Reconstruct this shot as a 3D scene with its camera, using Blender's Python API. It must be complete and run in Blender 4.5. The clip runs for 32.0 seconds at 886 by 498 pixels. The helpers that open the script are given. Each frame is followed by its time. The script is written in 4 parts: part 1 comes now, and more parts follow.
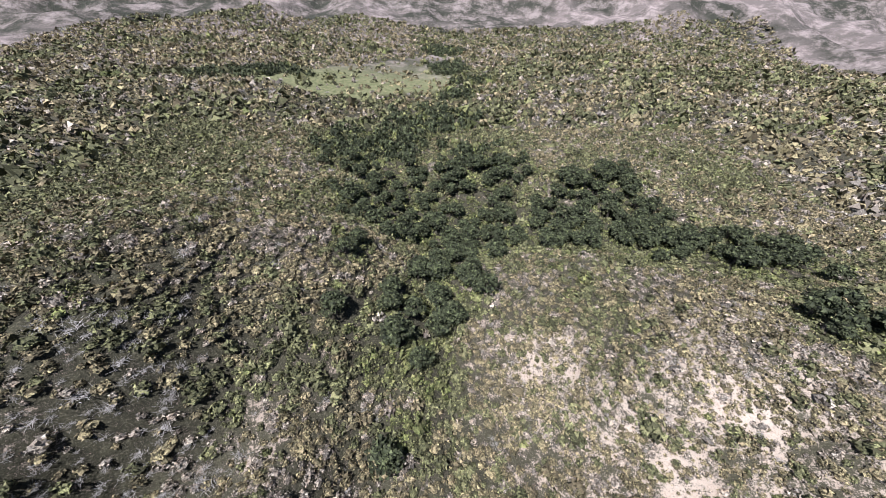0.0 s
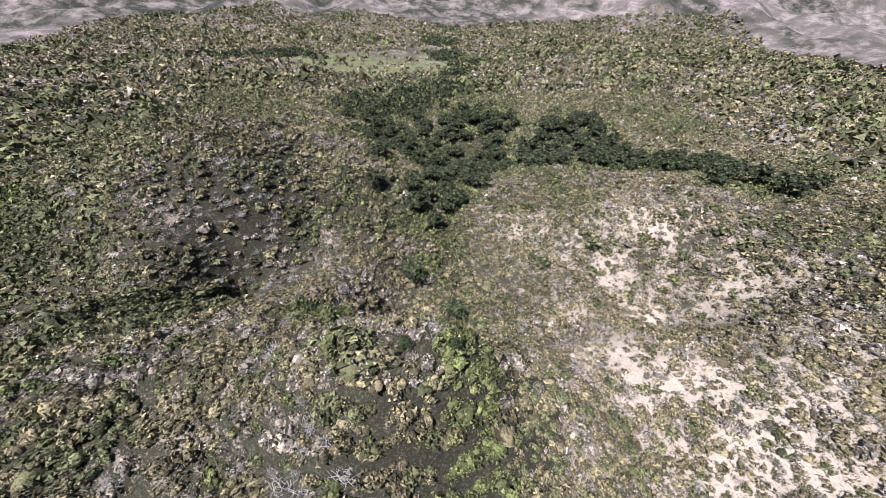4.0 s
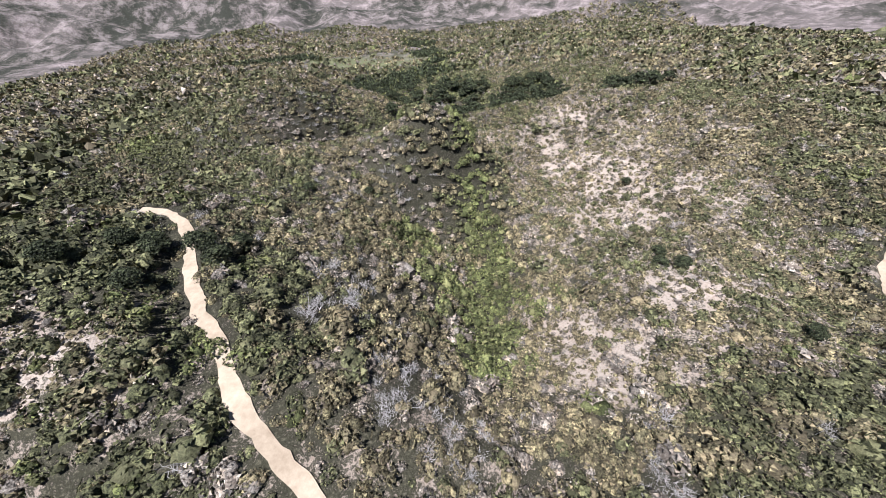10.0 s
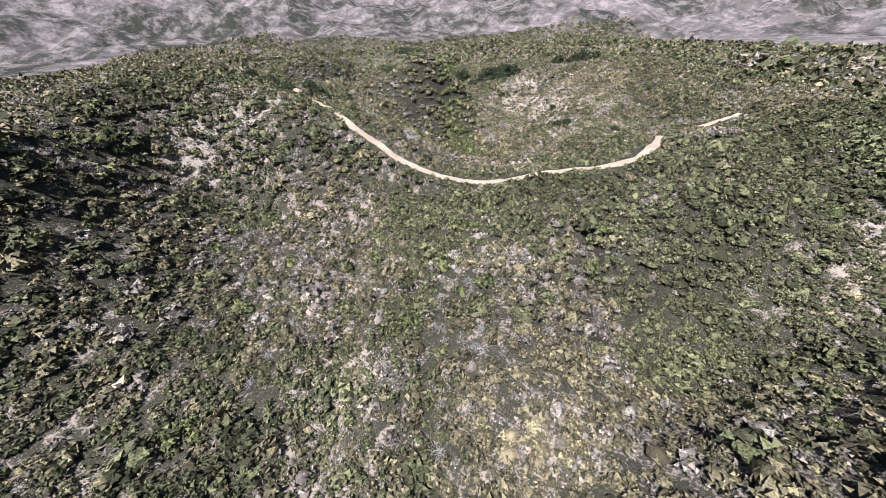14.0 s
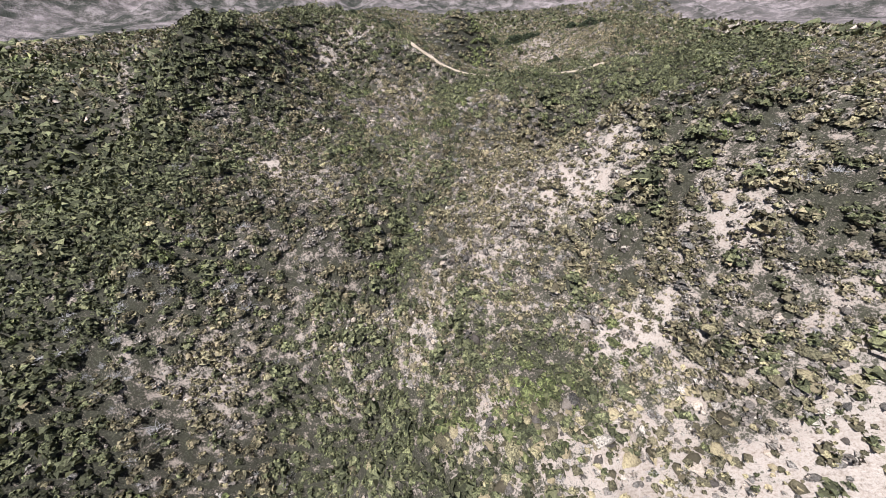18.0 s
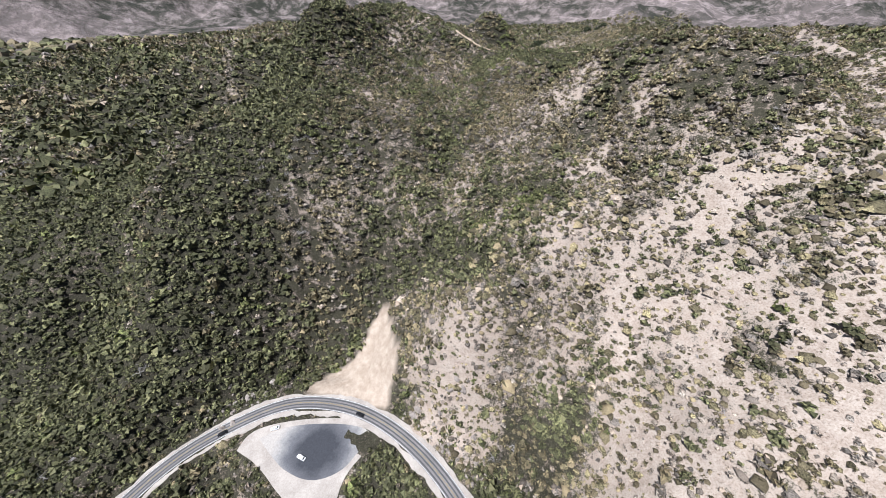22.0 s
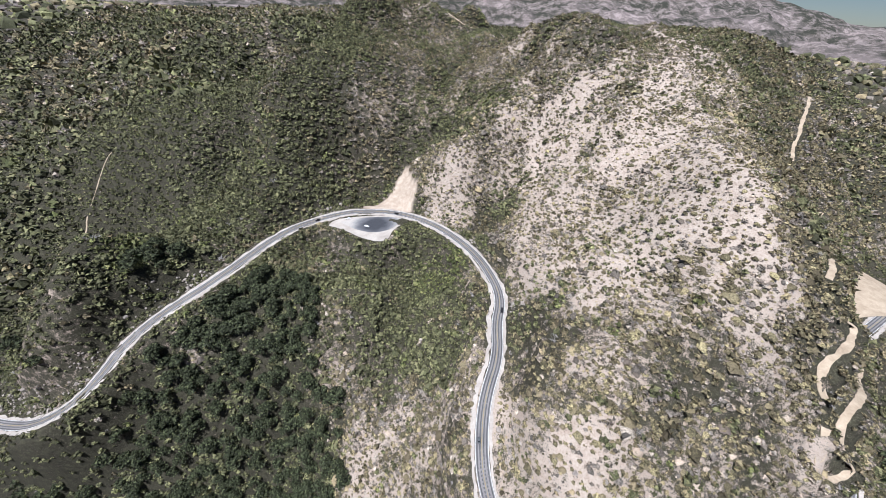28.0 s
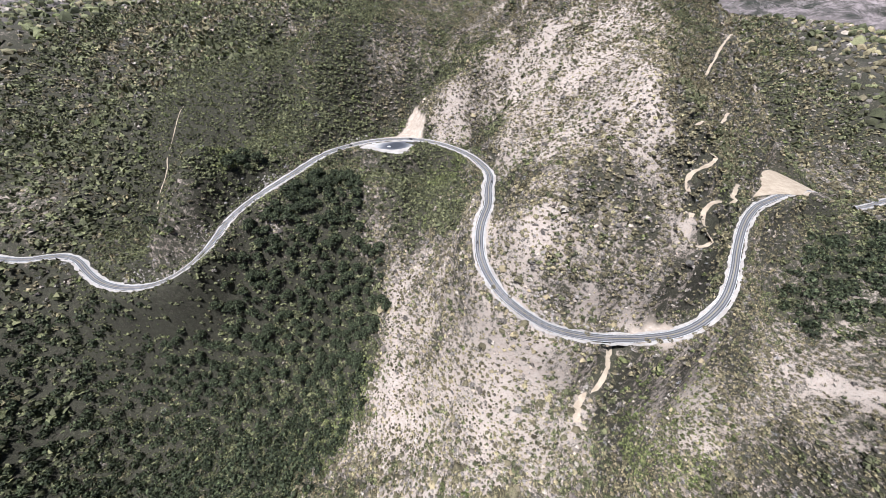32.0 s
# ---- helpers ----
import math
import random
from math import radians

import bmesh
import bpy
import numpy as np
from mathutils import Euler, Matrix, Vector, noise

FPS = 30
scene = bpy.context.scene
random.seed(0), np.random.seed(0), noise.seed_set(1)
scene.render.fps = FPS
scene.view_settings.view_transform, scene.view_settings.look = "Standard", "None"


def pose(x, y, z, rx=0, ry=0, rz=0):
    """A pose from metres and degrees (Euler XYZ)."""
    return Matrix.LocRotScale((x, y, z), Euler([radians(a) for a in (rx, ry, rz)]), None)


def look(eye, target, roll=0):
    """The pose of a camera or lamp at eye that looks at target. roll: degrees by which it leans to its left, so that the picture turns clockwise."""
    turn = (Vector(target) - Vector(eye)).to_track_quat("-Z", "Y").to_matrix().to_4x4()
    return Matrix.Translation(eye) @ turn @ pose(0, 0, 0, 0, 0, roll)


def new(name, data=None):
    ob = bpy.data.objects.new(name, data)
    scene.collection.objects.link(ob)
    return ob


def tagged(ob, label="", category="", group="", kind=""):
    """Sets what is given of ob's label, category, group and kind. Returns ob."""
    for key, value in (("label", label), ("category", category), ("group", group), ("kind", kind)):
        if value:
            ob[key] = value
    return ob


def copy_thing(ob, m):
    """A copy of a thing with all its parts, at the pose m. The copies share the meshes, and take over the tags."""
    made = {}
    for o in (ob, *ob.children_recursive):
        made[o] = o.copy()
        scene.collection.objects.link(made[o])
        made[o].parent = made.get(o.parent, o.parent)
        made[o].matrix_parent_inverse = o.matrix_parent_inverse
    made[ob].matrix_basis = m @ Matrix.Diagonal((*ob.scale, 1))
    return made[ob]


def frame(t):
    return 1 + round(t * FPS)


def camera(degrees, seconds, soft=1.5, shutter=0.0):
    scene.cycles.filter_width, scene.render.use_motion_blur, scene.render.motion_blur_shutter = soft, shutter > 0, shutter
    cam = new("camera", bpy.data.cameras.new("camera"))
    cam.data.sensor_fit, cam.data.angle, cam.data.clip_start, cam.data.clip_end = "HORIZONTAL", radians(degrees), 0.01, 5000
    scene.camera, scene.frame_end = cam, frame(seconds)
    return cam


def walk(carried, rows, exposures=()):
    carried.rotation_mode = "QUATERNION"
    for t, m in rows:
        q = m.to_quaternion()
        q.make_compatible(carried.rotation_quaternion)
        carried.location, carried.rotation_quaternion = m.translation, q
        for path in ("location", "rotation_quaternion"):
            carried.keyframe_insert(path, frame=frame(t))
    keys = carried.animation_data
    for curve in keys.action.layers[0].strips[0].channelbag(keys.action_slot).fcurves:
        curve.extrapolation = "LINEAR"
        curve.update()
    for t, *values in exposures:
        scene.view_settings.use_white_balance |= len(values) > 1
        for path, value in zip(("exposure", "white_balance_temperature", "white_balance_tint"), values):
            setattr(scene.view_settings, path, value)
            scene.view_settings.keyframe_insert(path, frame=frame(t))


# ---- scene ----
PATH = [  # seconds, x, y, z, tilt, lean, turn
    (0, -0.00, -0.00, -0.00, 47.65, -1.23, 1.12),
    (0.5, -0.45, -10.68, -2.14, 47.24, -1.10, 0.07),
    (1, -0.98, -21.13, -4.39, 47.14, -0.97, -0.60),
    (1.5, -1.61, -31.77, -6.29, 47.34, -0.77, -0.53),
    (2, -2.42, -42.74, -7.75, 47.84, -0.64, 0.45),
    (2.5, -3.39, -53.91, -9.31, 48.75, -0.70, 1.35),
    (3, -4.30, -65.65, -11.06, 49.15, -0.91, 1.47),
    (3.5, -5.12, -77.55, -12.67, 48.78, -1.03, 0.95),
    (5.5, -4.41, -106.34, -7.30, 47.51, -0.52, -1.87),
    (6, -5.10, -118.24, -8.91, 47.77, -0.06, -2.78),
    (6.5, -5.70, -129.97, -10.97, 47.84, 0.42, -4.02),
    (7, -6.54, -142.16, -12.97, 47.66, 0.88, -5.09),
    (7.5, -7.33, -154.95, -14.37, 47.59, 1.32, -5.58),
    (8, -8.42, -167.90, -15.40, 47.70, 1.58, -5.45),
    (8.5, -10.22, -179.53, -17.46, 48.14, 1.79, -5.38),
    (9, -12.40, -191.12, -19.73, 48.77, 2.08, -5.07),
    (9.5, -14.74, -204.07, -21.15, 49.52, 2.38, -4.43),
    (10, -16.39, -217.59, -22.03, 50.09, 2.63, -4.06),
    (10.5, -17.24, -231.45, -22.86, 50.56, 2.44, -3.83),
    (11, -17.87, -245.39, -24.17, 50.93, 1.85, -3.93),
    (11.5, -19.15, -258.60, -26.34, 51.56, 1.22, -4.13),
    (12, -20.77, -272.70, -28.71, 52.20, 0.62, -4.53),
    (12.5, -22.40, -287.88, -31.08, 52.57, 0.70, -5.27),
    (13, -23.99, -303.94, -33.64, 52.67, 1.22, -6.18),
    (13.5, -25.60, -320.77, -36.28, 52.56, 1.38, -6.72),
    (14, -27.66, -337.51, -39.31, 52.76, 1.68, -5.98),
    (14.5, -29.80, -354.95, -42.01, 53.14, 2.01, -4.20),
    (15, -31.62, -373.02, -44.02, 53.18, 1.92, -2.56),
    (15.5, -33.02, -390.69, -45.32, 52.74, 1.72, -1.58),
    (17.5, -34.08, -449.60, -43.91, 50.07, 1.21, -1.11),
    (18, -35.53, -462.42, -45.23, 50.31, 0.63, -0.71),
    (18.5, -36.77, -474.52, -47.25, 50.65, 0.53, -0.38),
    (19, -37.41, -486.49, -49.36, 50.93, 0.71, -0.00),
    (19.5, -37.84, -498.79, -50.83, 51.38, 0.84, 0.26),
    (20, -38.63, -511.41, -52.34, 51.36, 0.69, 0.30),
    (20.5, -39.71, -524.41, -53.71, 51.33, 0.79, 0.62),
    (21, -41.14, -537.77, -54.74, 51.50, 0.74, 1.61),
    (21.5, -42.70, -551.53, -55.36, 51.93, 0.22, 2.74),
    (22, -43.83, -565.69, -56.07, 52.33, -0.12, 3.66),
    (22.5, -44.64, -580.20, -57.19, 52.38, -0.33, 4.22),
    (23, -45.27, -594.96, -58.61, 52.20, -0.20, 3.87),
    (23.5, -45.84, -610.13, -60.00, 52.15, 0.16, 2.89),
    (24, -46.56, -625.83, -61.58, 52.00, 0.39, 1.90),
    (24.5, -47.60, -641.90, -63.45, 51.67, 0.49, 1.27),
    (25, -48.95, -657.93, -65.14, 51.54, 0.57, 1.44),
    (25.5, -50.35, -673.61, -66.44, 52.01, 0.04, 1.80),
    (27.5, -54.40, -735.31, -65.36, 51.90, -4.02, 0.89),
    (28, -55.63, -749.72, -68.02, 52.64, -4.12, 0.88),
    (28.5, -57.20, -764.25, -70.95, 53.13, -3.96, 1.31),
    (29, -58.96, -779.45, -73.74, 53.35, -3.55, 2.10),
    (29.5, -60.47, -795.40, -76.60, 53.55, -3.15, 2.52),
    (30, -61.24, -812.10, -79.51, 53.45, -2.84, 2.55),
    (30.5, -61.15, -829.38, -82.40, 52.94, -2.39, 1.59),
    (31, -60.55, -846.94, -85.17, 52.47, -2.04, 0.29),
    (31.5, -59.88, -864.39, -87.69, 52.24, -1.88, -0.38),
    (32, -59.36, -881.36, -90.01, 51.85, -1.90, -0.32),
]
cam = camera(107.81, 32.0, soft=0.7)
walk(cam, [(t, pose(*p)) for t, *p in PATH], [(0.0, 0.95, 6000, 13.5), (9.0, 0.90, 5980, 13.5), (14.0, 0.92, 5850, 13), (20.0, 0.64, 5950, 11.5), (25.5, 0.53, 5870, 11.5), (32.0, 0.72, 5760, 11.5)])

# ---- sky and sun ----
SUN_ELEVATION, SUN_AZIMUTH = 64.0, 218.0  # degrees; azimuth clockwise from +y
world = bpy.data.worlds.new("sky")
scene.world = world
world.use_nodes = True
wn = world.node_tree
sky = wn.nodes.new("ShaderNodeTexSky")
sky.sky_type, sky.sun_disc = "NISHITA", False
sky.sun_elevation, sky.sun_rotation = radians(SUN_ELEVATION), radians(SUN_AZIMUTH)
sky.air_density, sky.dust_density, sky.altitude = 1.0, 0.6, 1200
wn.nodes["Background"].inputs["Strength"].default_value = 0.034
wn.links.new(sky.outputs[0], wn.nodes["Background"].inputs["Color"])
sun_data = bpy.data.lights.new("sun", "SUN")
sun_data.energy, sun_data.angle, sun_data.color = 5.0, radians(0.53), (1.0, 0.985, 0.97)
sun = new("sun", sun_data)
_a, _e = radians(SUN_AZIMUTH), radians(SUN_ELEVATION)
sun.matrix_world = look((0, 0, 500), (-math.sin(_a) * math.cos(_e), -math.cos(_a) * math.cos(_e), 500 - math.sin(_e)))


# ---- materials ----
def base(name, rough=0.9):
    m = bpy.data.materials.new(name)
    m.use_nodes = True
    n = m.node_tree.nodes
    b = n["Principled BSDF"]
    b.inputs["Roughness"].default_value = rough
    b.inputs["Specular IOR Level"].default_value = 0.2
    return m, n, m.node_tree.links, b


def noise_node(n, l, scale, detail=4.0, rough=0.6, coord=None):
    t = n.new("ShaderNodeTexNoise")
    t.inputs["Scale"].default_value, t.inputs["Detail"].default_value, t.inputs["Roughness"].default_value = scale, detail, rough
    if coord is not None:
        l.new(coord, t.inputs["Vector"])
    return t.outputs["Fac"]


def ramp(n, l, fac, *stops):
    r = n.new("ShaderNodeValToRGB")
    while len(r.color_ramp.elements) < len(stops):
        r.color_ramp.elements.new(0.5)
    for e, (p, c) in zip(r.color_ramp.elements, stops):
        e.position, e.color = p, (*c, 1)
    l.new(fac, r.inputs["Fac"])
    return r.outputs["Color"]


def blend(n, l, fac, a, b, kind="MIX"):
    m = n.new("ShaderNodeMix")
    m.data_type, m.blend_type = "RGBA", kind
    for s, v in ((m.inputs["Factor"], fac), (m.inputs[6], a), (m.inputs[7], b)):
        if isinstance(v, bpy.types.NodeSocket):
            l.new(v, s)
        elif isinstance(v, tuple):
            s.default_value = (*v, 1)
        else:
            s.default_value = v
    return m.outputs[2]


def arith(n, l, op, a, b):
    m = n.new("ShaderNodeMath")
    m.operation = op
    for s, v in zip(m.inputs, (a, b)):
        if isinstance(v, bpy.types.NodeSocket):
            l.new(v, s)
        else:
            s.default_value = v
    return m.outputs[0]


def bump(n, l, b, height, strength, distance):
    k = n.new("ShaderNodeBump")
    k.inputs["Strength"].default_value, k.inputs["Distance"].default_value = strength, distance
    l.new(height, k.inputs["Height"])
    l.new(k.outputs["Normal"], b.inputs["Normal"])


def object_coords(n):
    return n.new("ShaderNodeTexCoord").outputs["Object"]


def attribute(n, name):
    a = n.new("ShaderNodeAttribute")
    a.attribute_name = name
    return a.outputs["Fac"]


def soil_material():
    """Pale sandy soil, leaf litter and grass with painted shade where plants stand, ochre scars and grey rock."""
    m, n, l, b = base("hillside_soil", 0.95)
    c = object_coords(n)
    fine, mid, big = noise_node(n, l, 1.6, 6, 0.7, c), noise_node(n, l, 0.22, 5, 0.65, c), noise_node(n, l, 0.025, 4, 0.6, c)
    sand = ramp(n, l, fine, (0.34, (0.15, 0.115, 0.088)), (0.46, (0.385, 0.32, 0.262)), (0.62, (0.52, 0.445, 0.38)))
    pinkish = ramp(n, l, mid, (0.35, (0.27, 0.195, 0.145)), (0.65, (0.52, 0.435, 0.365)))
    sand = blend(n, l, 0.4, sand, pinkish)
    # litter colour taken near black: it carries the shade in the gaps between shrubs
    shaded_litter = ramp(n, l, fine, (0.40, (0.012, 0.011, 0.008)), (0.54, (0.042, 0.038, 0.026)), (0.66, (0.17, 0.145, 0.108)))
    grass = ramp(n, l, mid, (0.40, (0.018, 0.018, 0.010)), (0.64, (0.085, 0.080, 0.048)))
    shaded_litter = blend(n, l, 0.35, shaded_litter, grass)
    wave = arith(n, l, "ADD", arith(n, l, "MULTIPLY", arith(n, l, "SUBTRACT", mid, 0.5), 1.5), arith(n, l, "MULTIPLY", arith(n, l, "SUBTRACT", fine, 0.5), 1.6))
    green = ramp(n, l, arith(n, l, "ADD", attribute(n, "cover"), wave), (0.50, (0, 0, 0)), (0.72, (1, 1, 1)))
    colour = blend(n, l, green, sand, shaded_litter)
    turf = ramp(n, l, mid, (0.35, (0.085, 0.095, 0.042)), (0.65, (0.19, 0.185, 0.10)))
    colour = blend(n, l, attribute(n, "meadow"), colour, turf)
    scar = ramp(n, l, mid, (0.3, (0.34, 0.265, 0.20)), (0.7, (0.52, 0.43, 0.345)))
    colour = blend(n, l, attribute(n, "scar"), colour, scar)
    ribs = noise_node(n, l, 0.022, 9, 0.75, c)
    stone = ramp(n, l, ribs, (0.46, (0.045, 0.045, 0.034)), (0.52, (0.20, 0.165, 0.15)), (0.60, (0.44, 0.365, 0.345)))
    stone = blend(n, l, 0.45, stone, ramp(n, l, noise_node(n, l, 0.004, 7, 0.65, c), (0.45, (0.055, 0.057, 0.043)), (0.60, (0.38, 0.31, 0.295))))
    colour = blend(n, l, attribute(n, "rock"), colour, stone)
    l.new(colour, b.inputs["Base Color"])
    crags = arith(n, l, "MULTIPLY", arith(n, l, "MULTIPLY", ribs, attribute(n, "rock")), 90.0)
    bump(n, l, b, arith(n, l, "ADD", crags, arith(n, l, "ADD", fine, arith(n, l, "MULTIPLY", mid, 3.0))), 0.7, 0.5)
    return m


def leaf_material(name, dark, light, tint, scale=2.2):
    """Leafy clumps: colour changes from plant to plant and from twig to twig."""
    m, n, l, b = base(name, 0.75)
    c = object_coords(n)
    island = n.new("ShaderNodeNewGeometry").outputs["Random Per Island"]
    f = noise_node(n, l, scale, 5, 0.75, c)
    col = ramp(n, l, f, (0.38, dark), (0.61, light))
    col = blend(n, l, ramp(n, l, island, (0.25, (0, 0, 0)), (1.0, (0.8, 0.8, 0.8))), col, tint)
    patch = ramp(n, l, noise_node(n, l, 0.05, 4, 0.65, c), (0.35, (0.62, 0.60, 0.56)), (0.65, (1.25, 1.22, 1.15)))
    col = blend(n, l, 0.8, col, patch, "MULTIPLY")
    light_leaf = ramp(n, l, arith(n, l, "FRACT", arith(n, l, "MULTIPLY", island, 7.31), 0.0), (0.0, (0.35, 0.35, 0.35)), (0.6, (1.0, 1.0, 1.0)), (1.0, (2.0, 1.95, 1.85)))
    col = blend(n, l, 1.0, col, light_leaf, "MULTIPLY")
    l.new(col, b.inputs["Base Color"])
    bump(n, l, b, f, 1.0, 0.35)
    return m


def plain(name, c0, c1, scale, rough=0.9, big=None, relief=0.02):
    m, n, l, b = base(name, rough)
    c = object_coords(n)
    f = noise_node(n, l, scale, 5, 0.65, c)
    col = ramp(n, l, f, (0.3, c0), (0.7, c1))
    if big:
        g = noise_node(n, l, big, 3, 0.6, c)
        col = blend(n, l, 0.5, col, ramp(n, l, g, (0.35, c0), (0.65, c1)))
    l.new(col, b.inputs["Base Color"])
    bump(n, l, b, f, 0.5, relief)
    return m


SOIL = soil_material()
CHAMISE = leaf_material("olive_chamise_leaves", (0.018, 0.016, 0.009), (0.340, 0.300, 0.180), (0.205, 0.165, 0.110))
CEANOTHUS = leaf_material("deep_green_leaves", (0.010, 0.012, 0.006), (0.215, 0.222, 0.115), (0.130, 0.126, 0.072))
SAGE = leaf_material("grey_sage_leaves", (0.060, 0.052, 0.045), (0.430, 0.385, 0.345), (0.28, 0.225, 0.185))
WILLOW = leaf_material("bright_green_leaves", (0.020, 0.026, 0.010), (0.200, 0.225, 0.090), (0.170, 0.165, 0.082))
OAK = leaf_material("dark_oak_leaves", (0.006, 0.009, 0.005), (0.100, 0.118, 0.062), (0.055, 0.064, 0.037), 1.2)
DEADWOOD = plain("bleached_dead_wood", (0.16, 0.145, 0.135), (0.46, 0.43, 0.41), 3.0)
BARK = plain("oak_bark", (0.05, 0.04, 0.03), (0.14, 0.12, 0.10), 4.0)
ASPHALT = plain("worn_asphalt", (0.135, 0.125, 0.125), (0.24, 0.225, 0.22), 1.2, 0.85, 0.08)
GRAVEL = plain("pale_gravel", (0.27, 0.235, 0.205), (0.50, 0.45, 0.40), 1.5, 0.95, 0.1)
DIRT = plain("packed_dirt", (0.27, 0.205, 0.142), (0.50, 0.405, 0.30), 0.9, 0.95, 0.12)
TYRE_TRACK = plain("tyre_darkened_asphalt", (0.055, 0.055, 0.058), (0.10, 0.10, 0.10), 1.0, 0.8, 0.1)


def stained_asphalt(x, y, z, wide):
    """Weathered grey paving with one soft dark stain."""
    m, n, l, b = base("stained_turnout_asphalt", 0.8)
    c = object_coords(n)
    d = n.new("ShaderNodeVectorMath")
    d.operation = "DISTANCE"
    l.new(c, d.inputs[0])
    d.inputs[1].default_value = (x, y, z)
    rag = arith(n, l, "MULTIPLY", noise_node(n, l, 0.16, 4, 0.6, c), 9.0)
    f = arith(n, l, "DIVIDE", arith(n, l, "ADD", d.outputs["Value"], arith(n, l, "SUBTRACT", rag, 4.5)), wide)
    stain = ramp(n, l, f, (0.35, (0.05, 0.052, 0.06)), (0.62, (0.13, 0.13, 0.14)), (0.85, (0.30, 0.29, 0.28)), (1.0, (0.42, 0.385, 0.35)))
    l.new(blend(n, l, 0.5, stain, ramp(n, l, noise_node(n, l, 1.2, 5, 0.7, c), (0.3, (0.6, 0.6, 0.6)), (0.7, (1.3, 1.3, 1.3))), "MULTIPLY"), b.inputs["Base Color"])
    return m


YELLOW = plain("yellow_road_paint", (0.26, 0.20, 0.08), (0.42, 0.31, 0.10), 3.0)
WHITE_PAINT = plain("white_road_paint", (0.55, 0.55, 0.52), (0.78, 0.78, 0.75), 3.0)
ROCK = plain("pale_grey_rock", (0.17, 0.145, 0.125), (0.44, 0.385, 0.34), 0.8, 0.9, 0.15, 0.2)

# ---- the lie of the land: crest and gully points, x, y, z ----
FAR_VALLEY_WEST = [(-750, 400, -129), (-750, 1000, -126), (-750, 850, -130), (-750, 700, -133), (-750, 550, -127), (-633, 1107, -118), (-600, 850, -133), (-600, 700, -134), (-600, 550, -130), (-600, 400, -128), (-450, 550, -131), (-450, 700, -136), (-450, 850, -141), (-450, 1150, -138), (-450, 400, -128), (-344, 1022, -146), (-300, 550, -133), (-300, 700, -143), (-300, 850, -147), (-300, 1150, -144), (-235, 357, -127), (-213, 436, -126), (-206, 1026, -142), (-150, 850, -151), (-150, 1150, -148), (-109, 386, -139), (-46, 748, -157), (-15, 596, -155)]
FAR_VALLEY_EAST = [(30, 1094, -165), (150, 1150, -160), (150, 1000, -157), (150, 700, -141), (150, 850, -150), (227, 593, -126), (300, 850, -144), (300, 1000, -152), (300, 1150, -154), (450, 1150, -151), (450, 1000, -147), (450, 850, -143), (450, 550, -131), (450, 400, -128), (450, 700, -137), (600, 400, -127), (600, 550, -131), (600, 700, -135), (600, 850, -142), (600, 1000, -146), (600, 1150, -148), (750, 1000, -145), (750, 400, -127), (750, 550, -132), (750, 700, -136), (750, 850, -142), (750, 1150, -146)]
OAK_HOLLOW = [(-750, 250, -124), (-600, 250, -128), (-450, 250, -124), (-214, 224, -128), (-181, 237, -121), (-102, 146, -105), (-100, 229, -130), (-70, 185, -129), (-34, 145, -126), (-5, 163, -154), (5, 263, -140), (14, 138, -137), (58, 187, -151), (77, 129, -129), (99, 124, -127), (110, 222, -134), (132, 131, -127), (182, 154, -131), (234, 316, -128), (450, 250, -128), (600, 250, -128), (750, 250, -127)]
KNOLLS_WEST = [(-750, 100, -138), (-600, 100, -129), (-450, 100, -128), (-300, 100, -115), (-160, -8, -156), (-147, 27, -94), (-128, -27, -97), (-121, 18, -100), (-114, 106, -86), (-100, 17, -136), (-97, 42, -99), (-82, 82, -98), (-75, 28, -135), (-69, -18, -105), (-52, 72, -114), (-51, 12, -123), (-26, 6, -151)]
KNOLLS_EAST = [(-25, 68, -125), (3, 25, -145), (23, 100, -134), (26, -7, -136), (44, 16, -149), (55, 42, -139), (67, 78, -134), (76, 53, -113), (78, -16, -115), (103, 4, -141), (115, -16, -105), (121, 104, -117), (126, 40, -102), (144, -20, -89), (450, 100, -117), (600, 100, -112), (750, 100, -189)]
HOLLOW_WEST = [(-750, -50, -182), (-600, -50, -147), (-463, -120, -135), (-300, -50, -116), (-120, -50, -94), (-98, -129, -72), (-85, -113, -82), (-82, -146, -77), (-73, -86, -90), (-70, -48, -90), (-58, -147, -87), (-46, -65, -98), (-44, -120, -99), (-26, -60, -80), (-21, -128, -110), (-19, -80, -113)]
HOLLOW_EAST = [(-4, -47, -76), (1, -157, -122), (19, -94, -127), (51, -147, -108), (55, -39, -123), (74, -137, -103), (83, -73, -115), (111, -97, -97), (128, -148, -115), (156, -57, -86), (162, -150, -111), (191, -151, -106), (300, -50, -98), (450, -50, -97), (600, -50, -185), (750, -50, -217)]
SADDLE = [(-750, -200, -233), (-600, -200, -175), (-223, -238, -196), (-162, -272, -61), (-152, -251, -57), (-145, -204, -63), (-141, -288, -89), (-117, -190, -69), (-109, -212, -101), (-81, -192, -78), (-51, -226, -107), (-43, -193, -88), (-24, -209, -94), (0, -228, -95), (1, -270, -99), (15, -205, -99), (28, -233, -94), (35, -289, -136), (41, -249, -105), (52, -208, -95), (75, -207, -91), (82, -289, -123), (84, -249, -97), (95, -226, -85), (105, -192, -93), (135, -191, -91), (161, -190, -87), (450, -200, -173), (600, -200, -237), (750, -200, -269)]
